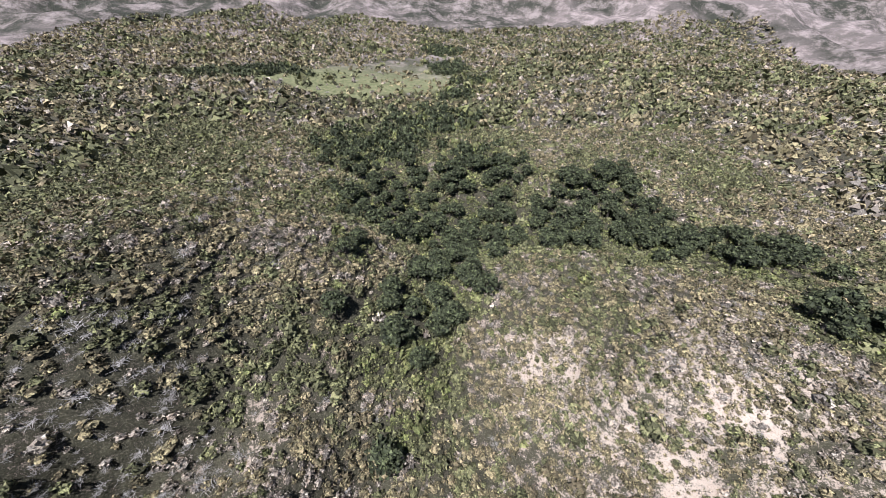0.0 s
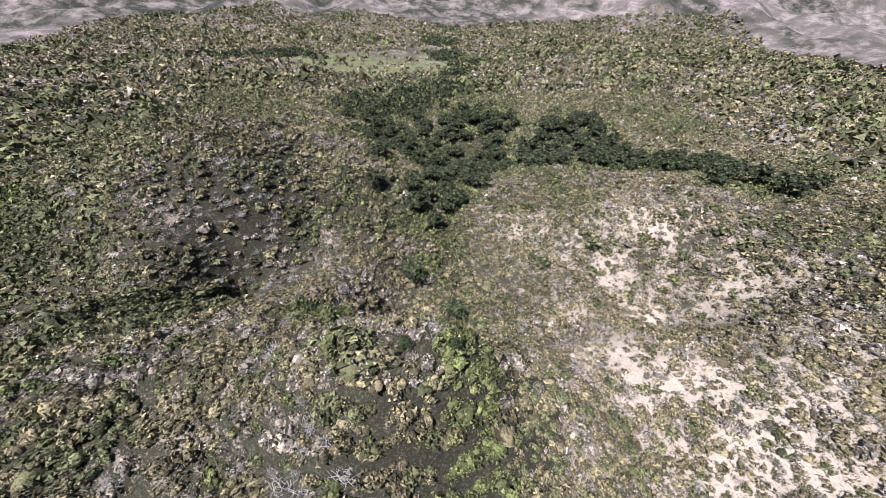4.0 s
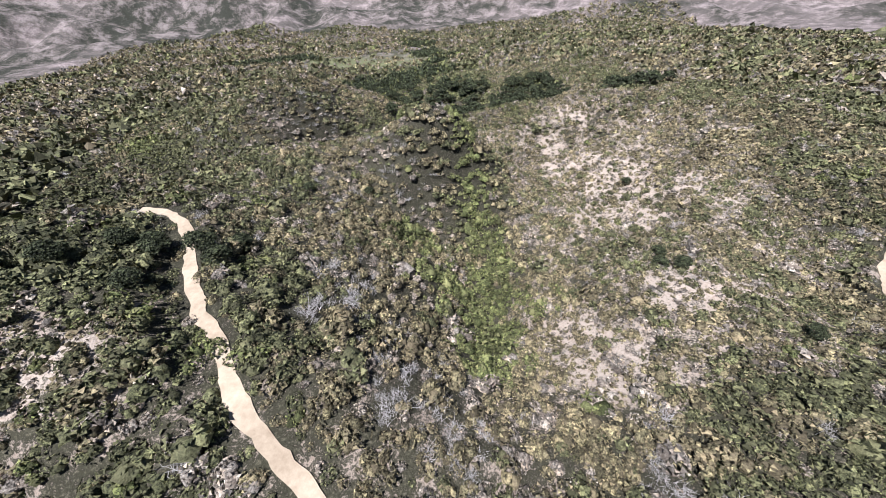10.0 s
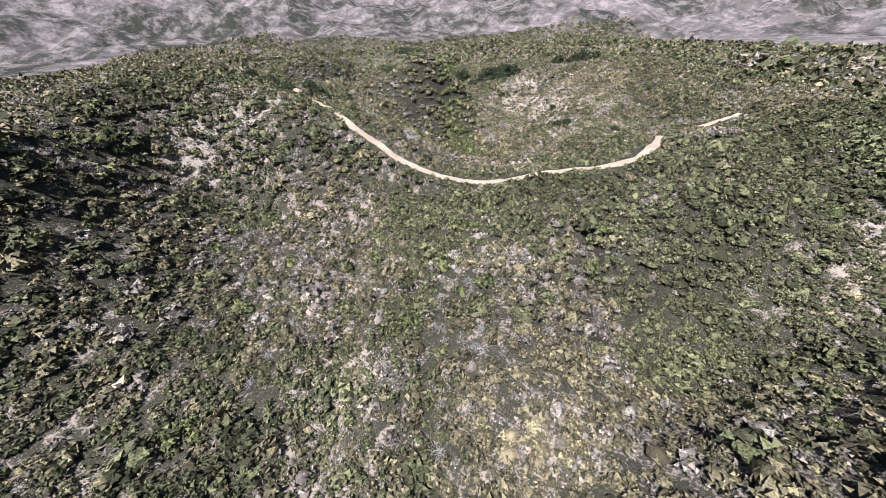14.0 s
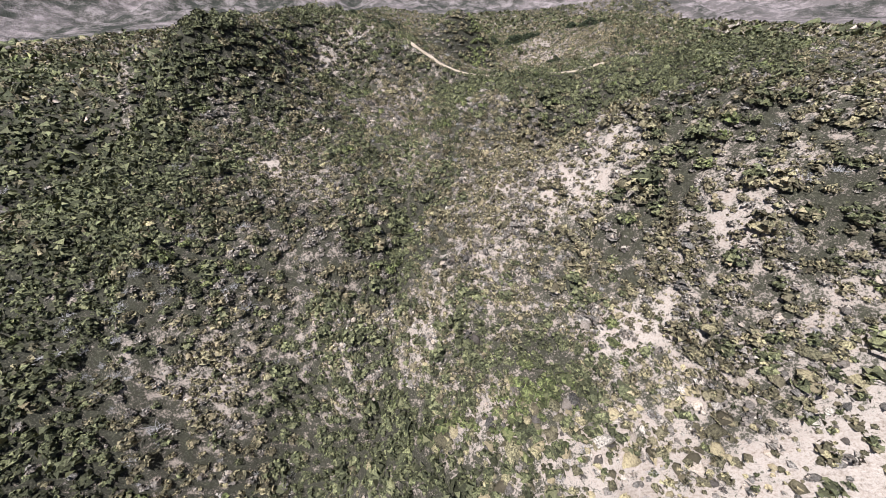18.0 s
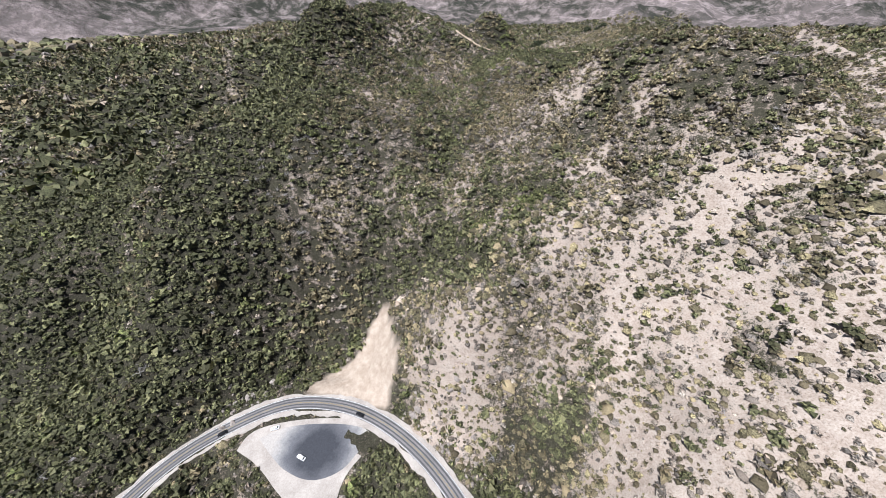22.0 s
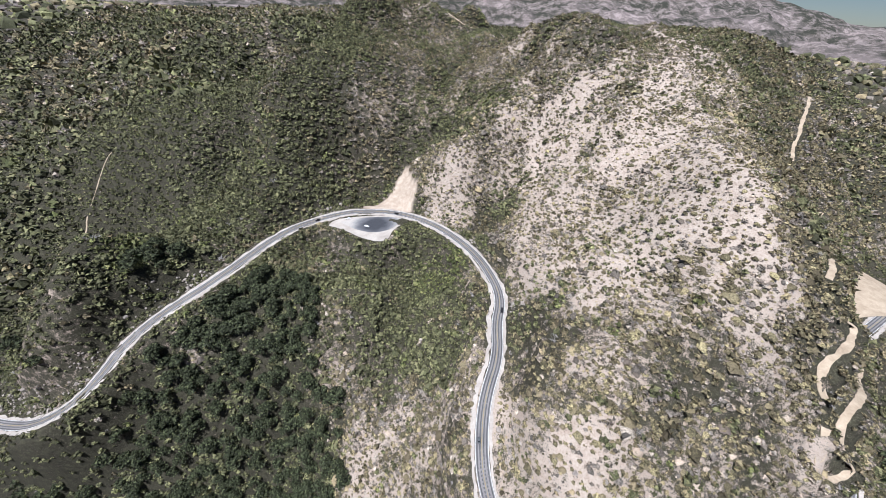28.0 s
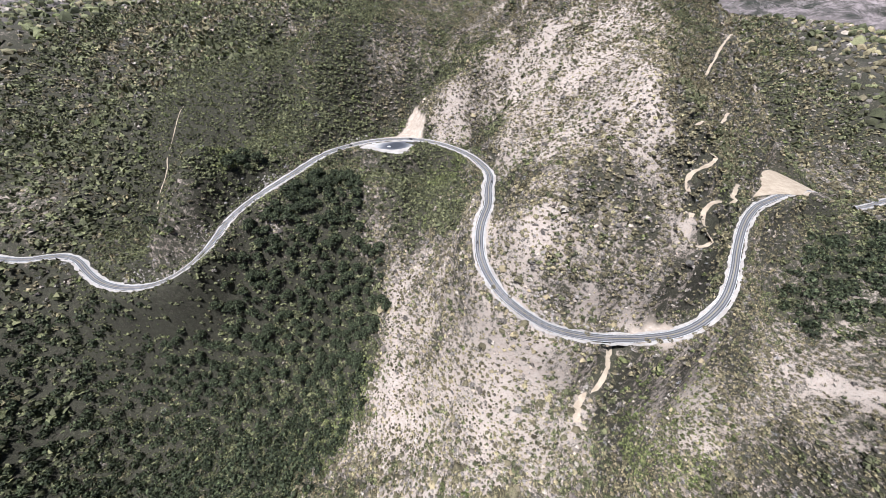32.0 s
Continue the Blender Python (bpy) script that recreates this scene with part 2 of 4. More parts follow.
GULLY_HEAD = [(-750, -350, -287), (-600, -350, -251), (-380, -322, -165), (-236, -387, -140), (-213, -372, -124), (-179, -345, -107), (-162, -369, -114), (-142, -372, -119), (-115, -380, -135), (-95, -343, -124), (-75, -398, -163), (-55, -361, -139), (-31, -302, -111), (-27, -349, -124), (-5, -324, -114), (-1, -381, -123), (22, -380, -112), (36, -335, -82), (59, -359, -70), (78, -386, -70), (90, -329, -87), (94, -399, -76), (114, -353, -90), (300, -350, -86), (450, -350, -259)]
GULLY_FACE = [(-367, -441, -214), (-297, -459, -200), (-260, -457, -213), (-216, -434, -169), (-208, -460, -187), (-201, -415, -145), (-168, -417, -158), (-148, -413, -160), (-139, -482, -238), (-132, -449, -239), (-111, -416, -184), (-93, -484, -229), (-84, -435, -211), (-53, -485, -216), (-37, -469, -181), (-31, -435, -158), (-3, -424, -141), (25, -471, -189), (48, -412, -107), (65, -431, -117), (125, -416, -97), (533, -468, -322), (661, -429, -335)]
PEAK_FLANK = [(-654, -587, -340), (-338, -550, -345), (-310, -571, -233), (-228, -589, -250), (-204, -556, -239), (-181, -511, -235), (-115, -522, -252), (-88, -520, -233), (-75, -539, -256), (-49, -511, -227), (-20, -504, -234), (-19, -552, -224), (-14, -532, -222), (-8, -586, -224), (54, -521, -161), (67, -542, -172), (119, -559, -132), (193, -577, -172), (298, -577, -255)]
ROAD_BEND_WEST = [(-518, -605, -341), (-494, -665, -417), (-483, -593, -340), (-464, -613, -342), (-440, -616, -343), (-426, -687, -454), (-392, -639, -344), (-371, -685, -447), (-350, -632, -314), (-319, -652, -321), (-301, -672, -384), (-272, -636, -287), (-215, -654, -342), (-199, -617, -277), (-173, -666, -367), (-123, -651, -319), (-114, -605, -237), (-75, -627, -261)]
ROAD_BEND_EAST = [(-25, -684, -244), (-21, -656, -237), (-12, -614, -227), (24, -676, -198), (48, -605, -178), (55, -625, -176), (59, -678, -192), (62, -654, -170), (90, -596, -144), (98, -671, -197), (172, -689, -256), (205, -673, -276), (229, -624, -242), (247, -614, -257), (296, -647, -332), (450, -650, -286), (600, -650, -305), (750, -650, -310)]
ROAD_SPUR = [(-131, -697, -387), (-62, -739, -351), (-20, -707, -253), (4, -732, -264), (45, -739, -285), (109, -729, -293), (131, -758, -395), (162, -712, -293), (174, -729, -381)]
CANYON = [(-750, -1100, -421), (-750, -950, -403), (-750, -800, -392), (-600, -1100, -425), (-600, -950, -425), (-600, -800, -396), (-450, -1100, -429), (-450, -950, -428), (-300, -1100, -422), (-300, -950, -419), (-150, -1100, -331), (-150, -950, -344), (0, -950, -329), (0, -1100, -338), (150, -1100, -352), (150, -950, -345), (300, -1100, -351), (300, -950, -347), (300, -800, -324), (450, -1100, -355), (450, -950, -354), (450, -800, -315), (600, -1100, -353), (600, -950, -335), (600, -800, -325), (750, -950, -330), (750, -1100, -348), (750, -800, -330)]
LANDFORMS = FAR_VALLEY_WEST + FAR_VALLEY_EAST + OAK_HOLLOW + KNOLLS_WEST + KNOLLS_EAST + HOLLOW_WEST + HOLLOW_EAST + SADDLE + GULLY_HEAD + GULLY_FACE + PEAK_FLANK + ROAD_BEND_WEST + ROAD_BEND_EAST + ROAD_SPUR + CANYON


def hashed(ix, iy, seed):
    h = (ix * 374761393 + iy * 668265263 + seed * 974634777).astype(np.int64) & 0x7FFFFFFF
    h = ((h ^ (h >> 13)) * 1274126177) & 0x7FFFFFFF
    return ((h ^ (h >> 16)) & 0xFFFFFF) / float(0xFFFFFF)


def value_noise(x, y, size, seed):
    u, v = np.asarray(x, float) / size, np.asarray(y, float) / size
    iu, iv = np.floor(u).astype(np.int64), np.floor(v).astype(np.int64)
    fu, fv = u - iu, v - iv
    fu, fv = fu * fu * (3 - 2 * fu), fv * fv * (3 - 2 * fv)
    a, b = hashed(iu, iv, seed), hashed(iu + 1, iv, seed)
    c, d = hashed(iu, iv + 1, seed), hashed(iu + 1, iv + 1, seed)
    return a + (b - a) * fu + (c - a) * fv + (a - b - c + d) * fu * fv


def fbm(x, y, size, seed, octaves=4):
    return sum(value_noise(x, y, size / 2 ** k, seed + k) * 0.5 ** (k + 1) for k in range(octaves))


def ridged(x, y, size, seed, octaves=4):
    return sum((1 - np.abs(2 * value_noise(x, y, size / 2 ** k, seed + k) - 1)) * 0.5 ** (k + 1) for k in range(octaves))


def step(a, b, v):
    t = np.clip((v - a) / (b - a), 0, 1)
    return t * t * (3 - 2 * t)


class Sheet:
    """A smooth sheet bent through the landform points."""

    def __init__(self, points):
        self.p = np.array(points, float)
        n, q = len(self.p), np.c_[np.ones(len(self.p)), self.p[:, :2] / 100]
        k = self.bend(np.linalg.norm(self.p[:, None, :2] - self.p[None, :, :2], axis=2) / 100) + 1e-3 * np.eye(n)
        self.w = np.linalg.solve(np.block([[k, q], [q.T, np.zeros((3, 3))]]), np.r_[self.p[:, 2], 0, 0, 0])

    @staticmethod
    def bend(r):
        return r * r * np.log(r + 1e-12)

    def __call__(self, x, y):
        out, n = np.empty(len(x)), len(self.p)
        for i in range(0, len(x), 6000):
            q = np.c_[x[i:i + 6000], y[i:i + 6000]]
            d = np.sqrt((q[:, :1] - self.p[None, :, 0]) ** 2 + (q[:, 1:] - self.p[None, :, 1]) ** 2) / 100
            out[i:i + 6000] = self.bend(d) @ self.w[:n] + self.w[n] + q @ self.w[n + 1:] / 100
        return out


land = Sheet(LANDFORMS)

# crests stand proud and gullies cut in: line, height, half width
CRESTS = [([(-462, 309), (-409, 98), (-386, -45), (-208, -377), (-221, -409), (-248, -421), (-272, -436), (-284, -465), (-291, -486)], 7, 16), ([(187, -280), (142, -450), (114, -554), (101, -614), (100, -641), (95, -656)], 7, 18), ([(8, -437), (-4, -454), (-43, -463), (-80, -431)], 5, 12), ([(-107, -71), (-98, -61), (-86, -53), (-78, -30), (-85, 25)], 3, 18), ([(23, 104), (52, 122), (81, 130), (106, 119), (115, 95), (116, 76)], 5, 18), ([(-111, 91), (-99, 107), (-77, 110), (-61, 101)], 4, 18), ([(-94, -201), (-79, -212), (-71, -226), (-63, -253), (-52, -291)], 4, 11), ([(-96, -647), (-99, -672), (-97, -705), (-101, -732)], 5, 16)]
GULLIES = [([(-52, -235), (-54, -337), (-53, -379), (-54, -407), (-73, -421), (-86, -427)], 7, 12), ([(-28, -223), (-29, -259), (-29, -298), (-32, -319), (-41, -332), (-54, -343), (-56, -351)], 5, 9), ([(-275, -596), (-263, -575), (-264, -549), (-290, -474)], 6, 14), ([(-150, -646), (-175, -668), (-188, -693), (-203, -723)], 8, 18), ([(0, -70), (0, -85), (-4, -105), (-4, -126), (2, -139)], 5, 12), ([(-7, 108), (3, 69), (8, 37), (11, 2)], 5, 13), ([(388, -588), (409, -624), (423, -661)], 8, 18), ([(37, -371), (23, -381), (4, -396), (-15, -406), (-30, -415)], 4, 8)]


def crease(x, y):
    out = np.zeros(len(x))
    for sign, lines in ((1, CRESTS), (-1, GULLIES)):
        for line, tall, wide in lines:
            p = np.array(line, float)
            m = (x > p[:, 0].min() - 60) & (x < p[:, 0].max() + 60) & (y > p[:, 1].min() - 60) & (y < p[:, 1].max() + 60)
            if not m.any():
                continue
            u, v = x[m] + 5 * (fbm(x[m], y[m], 25, 601, 3) - 0.45), y[m] + 5 * (fbm(x[m], y[m], 25, 611, 3) - 0.45)
            d = np.full(len(u), 1e9)
            for a, b in zip(p[:-1], p[1:]):
                e = b - a
                t = np.clip(((u - a[0]) * e[0] + (v - a[1]) * e[1]) / (e @ e), 0, 1)
                d = np.minimum(d, np.hypot(u - a[0] - t * e[0], v - a[1] - t * e[1]))
            out[m] += sign * 1.35 * tall * (np.exp(-d / wide) - 0.25)
    return out


def slope_noise(x, y):
    """Spurs and runnels: they run down the steep southern face, and roll gently in the hollow."""
    south = step(-250, -400, y)
    u = x + 18 * (fbm(x, y, 80, 641, 3) - 0.45)
    spurs = (ridged(u, y * 0.38, 62, 11) - 0.5) * 9 * south + (ridged(x, y, 60, 15) - 0.5) * 5 * (1 - south)
    return spurs + (fbm(x, y, 16, 31, 3) - 0.45) * 2.6


def raw_height(x, y):
    x, y = np.asarray(x, float).ravel(), np.asarray(y, float).ravel()
    h = land(np.clip(x, -600, 560), np.clip(y, -1000, 1100)) + crease(x, y)
    near = 1 - step(400, 850, np.hypot(x, y + 300) - 300)
    h = h + slope_noise(x, y) * np.clip(near + 0.5, 0, 1)
    r, a = np.hypot(x, y + 300), np.arctan2(x, y + 300)
    tall = 520 - 130 * step(-0.5, -0.1, a) - 130 * step(0.3, 0.6, a) - 160 * step(0.6, 0.9, a)
    far = -150 + tall * step(1250, 3200, r) * (0.5 + 0.75 * ridged(x, y, 800, 51, 6)) + 190 * step(950, 1700, r) * (ridged(x, y, 360, 71, 5) - 0.45)
    f = step(850, 1500, r) * np.where(y < -900, step(300, 900, -y - 600), 1.0)
    return h * (1 - f) + far * f


# ---- roads: plan lines ----
HIGHWAY_WEST = [(-654, -587), (-580, -597), (-518, -605), (-503, -597), (-483, -593), (-463, -599), (-440, -616), (-417, -630), (-392, -639), (-362, -645), (-319, -652), (-289, -648), (-272, -636), (-260, -614)]
HIGHWAY_BEND = [(-228, -589), (-215, -575), (-204, -556), (-194, -534), (-181, -511), (-162, -495), (-139, -482), (-117, -480), (-93, -484), (-70, -495), (-49, -511), (-31, -532), (-19, -552), (-12, -571), (-8, -586), (-8, -600), (-12, -614), (-13, -636), (-21, -656), (-24, -670), (-25, -684), (-24, -695)]
HIGHWAY_EAST = [(-20, -707), (-11, -721), (4, -732), (21, -739), (45, -739), (77, -735), (109, -729), (136, -723), (162, -712), (187, -695), (205, -673), (222, -645), (247, -614), (277, -588), (298, -577), (397, -527), (533, -468), (591, -455), (661, -429), (759, -393)]
SADDLE_TRACK = [(-107, -126), (-97, -126), (-83, -143), (-77, -158), (-68, -169), (-60, -178), (-55, -187), (-50, -192), (-45, -196), (-37, -205), (-30, -210), (-23, -215), (-17, -220), (-11, -224), (-4, -227), (2, -228), (10, -227), (18, -225), (26, -223), (35, -222), (42, -222), (51, -222), (60, -220), (70, -214), (79, -207), (87, -197), (125, -166), (146, -144), (157, -136), (171, -132), (190, -128), (201, -124)]
LOOKOUT_TRACK = [(72, -735), (74, -740), (72, -747), (63, -756), (52, -762), (47, -769), (47, -776)]
WEST_TRAIL = [(-398, -424), (-406, -440), (-410, -454), (-419, -466), (-417, -477), (-424, -491), (-427, -503), (-423, -523), (-420, -535)]
BENCH_TRACK_HIGH = [(320, -383), (262, -450), (223, -501)]
BENCH_TRACK_MID = [(248, -525), (226, -550), (185, -590), (138, -631)]
BENCH_TRACK_LOW = [(152, -640), (160, -642), (139, -656), (126, -662), (123, -668), (123, -673)]
HAIRPIN_TRACK = [(240, -592), (195, -635), (201, -638), (156, -667), (141, -675), (138, -682), (145, -687), (150, -689), (135, -694), (124, -693), (125, -686), (129, -679)]


def resample(line, gap):
    p = np.array(line, float)
    for _ in range(2):
        q = np.empty((2 * len(p), 2))
        q[0::2], q[1::2] = p, p
        q[1:-1:2], q[2::2] = 0.75 * p[:-1] + 0.25 * p[1:], 0.25 * p[:-1] + 0.75 * p[1:]
        p = q
    s = np.r_[0, np.cumsum(np.linalg.norm(np.diff(p, axis=0), axis=1))]
    t = np.linspace(0, s[-1], max(4, int(s[-1] / gap)))
    return np.c_[np.interp(t, s, p[:, 0]), np.interp(t, s, p[:, 1])]


class Way:
    """A road's centre line with its own smooth grade."""

    def __init__(self, line, half, smooth, gap=1.5):
        self.c, self.half = resample(line, gap), half
        z = raw_height(self.c[:, 0], self.c[:, 1])
        k = np.ones(smooth) / smooth
        z = np.convolve(np.pad(z, smooth, mode="edge"), k, "same")
        self.z = np.convolve(z, k, "same")[smooth:-smooth]
        d = np.gradient(self.c, axis=0)
        d /= np.linalg.norm(d, axis=1)[:, None]
        self.side = np.c_[d[:, 1], -d[:, 0]]

    def nearest(self, x, y):
        best, zb = np.full(len(x), 1e9), np.zeros(len(x))
        for i in range(0, len(x), 20000):
            d = (x[i:i + 20000, None] - self.c[None, :, 0]) ** 2 + (y[i:i + 20000, None] - self.c[None, :, 1]) ** 2
            k = np.argmin(d, axis=1)
            best[i:i + 20000], zb[i:i + 20000] = np.sqrt(d[np.arange(len(k)), k]), self.z[k]
        return best, zb


highway = Way(HIGHWAY_WEST + HIGHWAY_BEND + HIGHWAY_EAST, 5.6, 61)
WAYS = [highway, Way(SADDLE_TRACK, 1.6, 25), Way(LOOKOUT_TRACK, 2.5, 15), Way(BENCH_TRACK_HIGH, 1.3, 9), Way(BENCH_TRACK_MID, 1.5, 9),
        Way(BENCH_TRACK_LOW, 1.7, 9), Way(HAIRPIN_TRACK, 1.7, 9), Way(WEST_TRAIL, 0.75, 9)]
# flat yards beside the highway: outline and height
TURNOUT = [(-151, -506), (-136, -512), (-118, -525), (-100, -532), (-93, -526), (-93, -516), (-86, -505), (-75, -493), (-97, -488), (-128, -490), (-149, -496)]
YARD = [(289, -568), (324, -539), (346, -504), (394, -471), (405, -483), (424, -507), (428, -541), (374, -557), (319, -560)]


def inside(poly, x, y):
    r, n = np.zeros(len(x), bool), len(poly)
    for i in range(n):
        (x0, y0), (x1, y1) = poly[i], poly[i - 1]
        c = ((y0 > y) != (y1 > y)) & (x < (x1 - x0) * (y - y0) / (y1 - y0 + 1e-9) + x0)
        r ^= c
    return r


def rim_distance(poly, x, y):
    best = np.full(len(x), 1e9)
    for i in range(len(poly)):
        a, b = np.array(poly[i - 1], float), np.array(poly[i], float)
        d = b - a
        t = np.clip(((x - a[0]) * d[0] + (y - a[1]) * d[1]) / (d @ d), 0, 1)
        best = np.minimum(best, np.hypot(x - a[0] - t * d[0], y - a[1] - t * d[1]))
    return np.where(inside(poly, x, y), 0, best)


def yard_grade(poly, lift):
    """A yard's level follows the road beside it: the bends of its height along x."""
    near = rim_distance(poly, highway.c[:, 0], highway.c[:, 1]) < 12
    c = np.polyfit(highway.c[near, 0], highway.z[near], 3)
    c[-1] += lift
    return c


YARDS = [(TURNOUT, yard_grade(TURNOUT, 0.03)), (YARD, yard_grade(YARD, 0.4))]


def height(x, y):
    x, y = np.asarray(x, float).ravel(), np.asarray(y, float).ravel()
    h = raw_height(x, y)
    for poly, grade in YARDS:
        p = np.array(poly)
        m = (x > p[:, 0].min() - 25) & (x < p[:, 0].max() + 25) & (y > p[:, 1].min() - 25) & (y < p[:, 1].max() + 25)
        d = rim_distance(poly, x[m], y[m])
        t = step(2.5, 14, d)
        h[m] = h[m] * t + (np.polyval(grade, np.clip(x[m], p[:, 0].min(), p[:, 0].max())) - 0.2) * (1 - t)
    for w in WAYS:
        lo, hi, reach = w.c.min(axis=0) - 30, w.c.max(axis=0) + 30, max(3.0, w.half * 1.6)
        m = (x > lo[0]) & (x < hi[0]) & (y > lo[1]) & (y < hi[1])
        if not m.any():
            continue
        d, z = w.nearest(x[m], y[m])
        t = step(w.half + 3.2, w.half + 3.2 + reach * 1.5, d)
        h[m] = h[m] * t + (z - (0.25 if w.half > 2.5 else 0.15)) * (1 - t)
    return h


def way_distance(x, y):
    best = np.full(len(x), 1e9)
    for w in WAYS:
        lo, hi = w.c.min(axis=0) - 12, w.c.max(axis=0) + 12
        m = (x > lo[0]) & (x < hi[0]) & (y > lo[1]) & (y < hi[1])
        if m.any():
            best[m] = np.minimum(best[m], w.nearest(x[m], y[m])[0] - w.half)
    for poly, _ in YARDS:
        best = np.minimum(best, rim_distance(poly, x, y))
    return best


# ---- what grows where: x, y, radius ----
PALE_GROUND_A = [(52, 77, 14), (77, 46, 16), (103, 47, 15), (129, 55, 9), (83, 33, 14), (-257, 203, 20), (-118, 144, 15), (100, 285, 26), (185, 254, 23), (123, 76, 18), (122, 5, 22), (78, 49, 17), (100, 10, 17), (115, -2, 13), (79, -38, 12), (89, -53, 10), (76, -61, 11), (80, -91, 15), (63, -13, 14), (89, -55, 10), (74, -70, 9), (85, -109, 11), (104, -97, 13), (73, -116, 13), (65, -151, 9), (76, -160, 7), (26, -162, 9), (31, -174, 11), (-180, -123, 12), (-52, -222, 9)]
PALE_GROUND_B = [(-82, -180, 11), (-47, -238, 11), (-54, -255, 12), (-111, -205, 10), (29, -272, 5), (14, -264, 5), (-115, -317, 8), (-53, -238, 13), (-48, -292, 8), (-7, -313, 4), (-8, -342, 4), (35, -274, 6), (101, -271, 12), (27, -353, 7), (7, -350, 10), (14, -360, 11), (116, -272, 14), (86, -359, 18), (43, -387, 12), (21, -405, 13), (30, -422, 13), (16, -438, 15), (38, -434, 16), (55, -442, 14), (63, -439, 10), (-118, -403, 10), (-52, -314, 11), (-4, -348, 8), (33, -442, 19), (48, -468, 20)]
PALE_GROUND_C = [(53, -484, 16), (31, -509, 12), (85, -495, 21), (62, -505, 21), (86, -513, 17), (-58, -493, 11), (-37, -495, 11), (30, -445, 23), (71, -505, 22), (30, -594, 20), (34, -619, 14), (15, -478, 7), (-45, -485, 15), (71, -579, 30), (106, -562, 22), (-28, -634, 13), (-71, -660, 29), (-84, -668, 27), (-13, -666, 17), (5, -679, 22), (-6, -644, 13), (19, -695, 17), (-163, -499, 14), (-217, -615, 12), (-255, -621, 9), (-72, -697, 24), (-43, -748, 38), (-70, -758, 48), (-17, -775, 36), (25, -785, 31)]
PALE_GROUND_D = [(-568, -527, 55), (-525, -546, 40), (13, -698, 17), (-92, -767, 39), (186, -734, 31), (125, -739, 21), (279, -692, 37), (306, -729, 39)]
GREEN_SCRUB_A = [(-97, -172, 19), (-167, -118, 24), (-104, -190, 15), (-100, -156, 14), (-55, 65, 11), (-73, 49, 7), (-47, -17, 9), (-241, 61, 18), (-219, 48, 16), (-109, -30, 11), (-100, -10, 13), (-21, -234, 16), (62, -249, 13), (93, -243, 12), (-99, -215, 15), (-18, -234, 14), (49, -281, 12), (110, -263, 23), (81, -254, 17), (-193, -241, 24), (-11, -419, 15), (-29, -422, 13), (2, -411, 11), (157, -214, 31), (80, -270, 28), (-76, -404, 22), (-196, -320, 35), (-31, -415, 26), (-41, -425, 21), (-12, -416, 17), (29, -476, 11), (8, -489, 11), (-37, -533, 21), (-294, -432, 46)]
GREEN_SCRUB_B = [(-90, -532, 33), (-57, -568, 28), (-80, -610, 23), (-120, -576, 22), (-43, -540, 20), (-49, -622, 15), (-291, -531, 39), (-413, -416, 44), (-276, -412, 42), (-158, -679, 32), (-145, -706, 36), (-157, -661, 28), (-179, -643, 31), (410, -666, 51), (389, -635, 40), (-322, -460, 81), (456, -510, 47)]
BRIGHT_SCRUB_A = [(2, -45, 6), (4, -58, 8), (6, -69, 9), (11, -91, 10), (14, -104, 12), (6, -125, 13), (0, -154, 13), (19, -136, 10), (-10, 199, 16), (-33, 173, 12), (41, 173, 15), (81, 188, 13), (145, 180, 12), (-47, -17, 7), (10, -83, 8), (8, -76, 8), (-253, 67, 14), (-15, -121, 10), (-3, -141, 10), (-2, -165, 8), (-27, -95, 9), (-30, -422, 6), (-11, -420, 8), (-38, -545, 13), (-54, -561, 12), (-271, -570, 15), (-39, -564, 9), (183, -751, 35), (116, -761, 24), (-133, -717, 21), (-158, -748, 23)]
DEAD_BRUSH_A = [(-101, 45, 12), (-114, 32, 11), (-96, 59, 11), (-109, 28, 14), (-201, 61, 21), (-100, 37, 18), (-26, -72, 8), (-115, -20, 14), (-70, -79, 8), (-77, -88, 8), (-79, 36, 14), (-52, -157, 9), (-34, -163, 7), (-29, -69, 10), (-45, -147, 10), (107, -112, 11), (81, -111, 7), (-16, -195, 9), (-26, -181, 9), (25, -203, 8), (-149, -394, 16), (-263, -442, 19), (-239, -538, 18)]
SCARS = [(115, -726, 13), (100, -729, 10), (127, -722, 9)]
WOODS = [(-18, 364, 62), (-70, 294, 62), (-34, 204, 53), (19, 184, 50), (79, 180, 47), (130, 161, 41), (177, 142, 37), (161, 71, 23), (31, 256, 48), (118, 215, 38), (9, 129, 23), (-11, 102, 21), (-22, 70, 13), (14, 106, 15), (-5, 67, 15), (-41, 85, 10), (-14, 43, 10), (3, 13, 7), (-49, 120, 12), (12, 471, 35), (31, 553, 34), (1, 662, 34), (-10, 791, 37), (-268, 499, 29), (-236, 530, 26), (-200, 499, 15), (-329, 484, 26)]
CANYON_WOODS = [(-298, -702, 38), (-233, -730, 39), (-172, -740, 28), (-392, -722, 41), (-469, -733, 44), (-148, -709, 24), (-351, -766, 55), (-236, -785, 46), (438, -699, 49), (418, -740, 46), (-460, -796, 53), (-221, -632, 35), (-183, -612, 27), (-158, -640, 28), (-185, -659, 29), (-242, -663, 33), (-310, -665, 33), (-376, -670, 35), (-444, -675, 39), (-508, -673, 38), (-157, -681, 28), (-137, -659, 22), (-183, -583, 14), (-162, -603, 22), (382, -640, 44), (466, -594, 46), (340, -656, 34), (-243, -580, 16)]


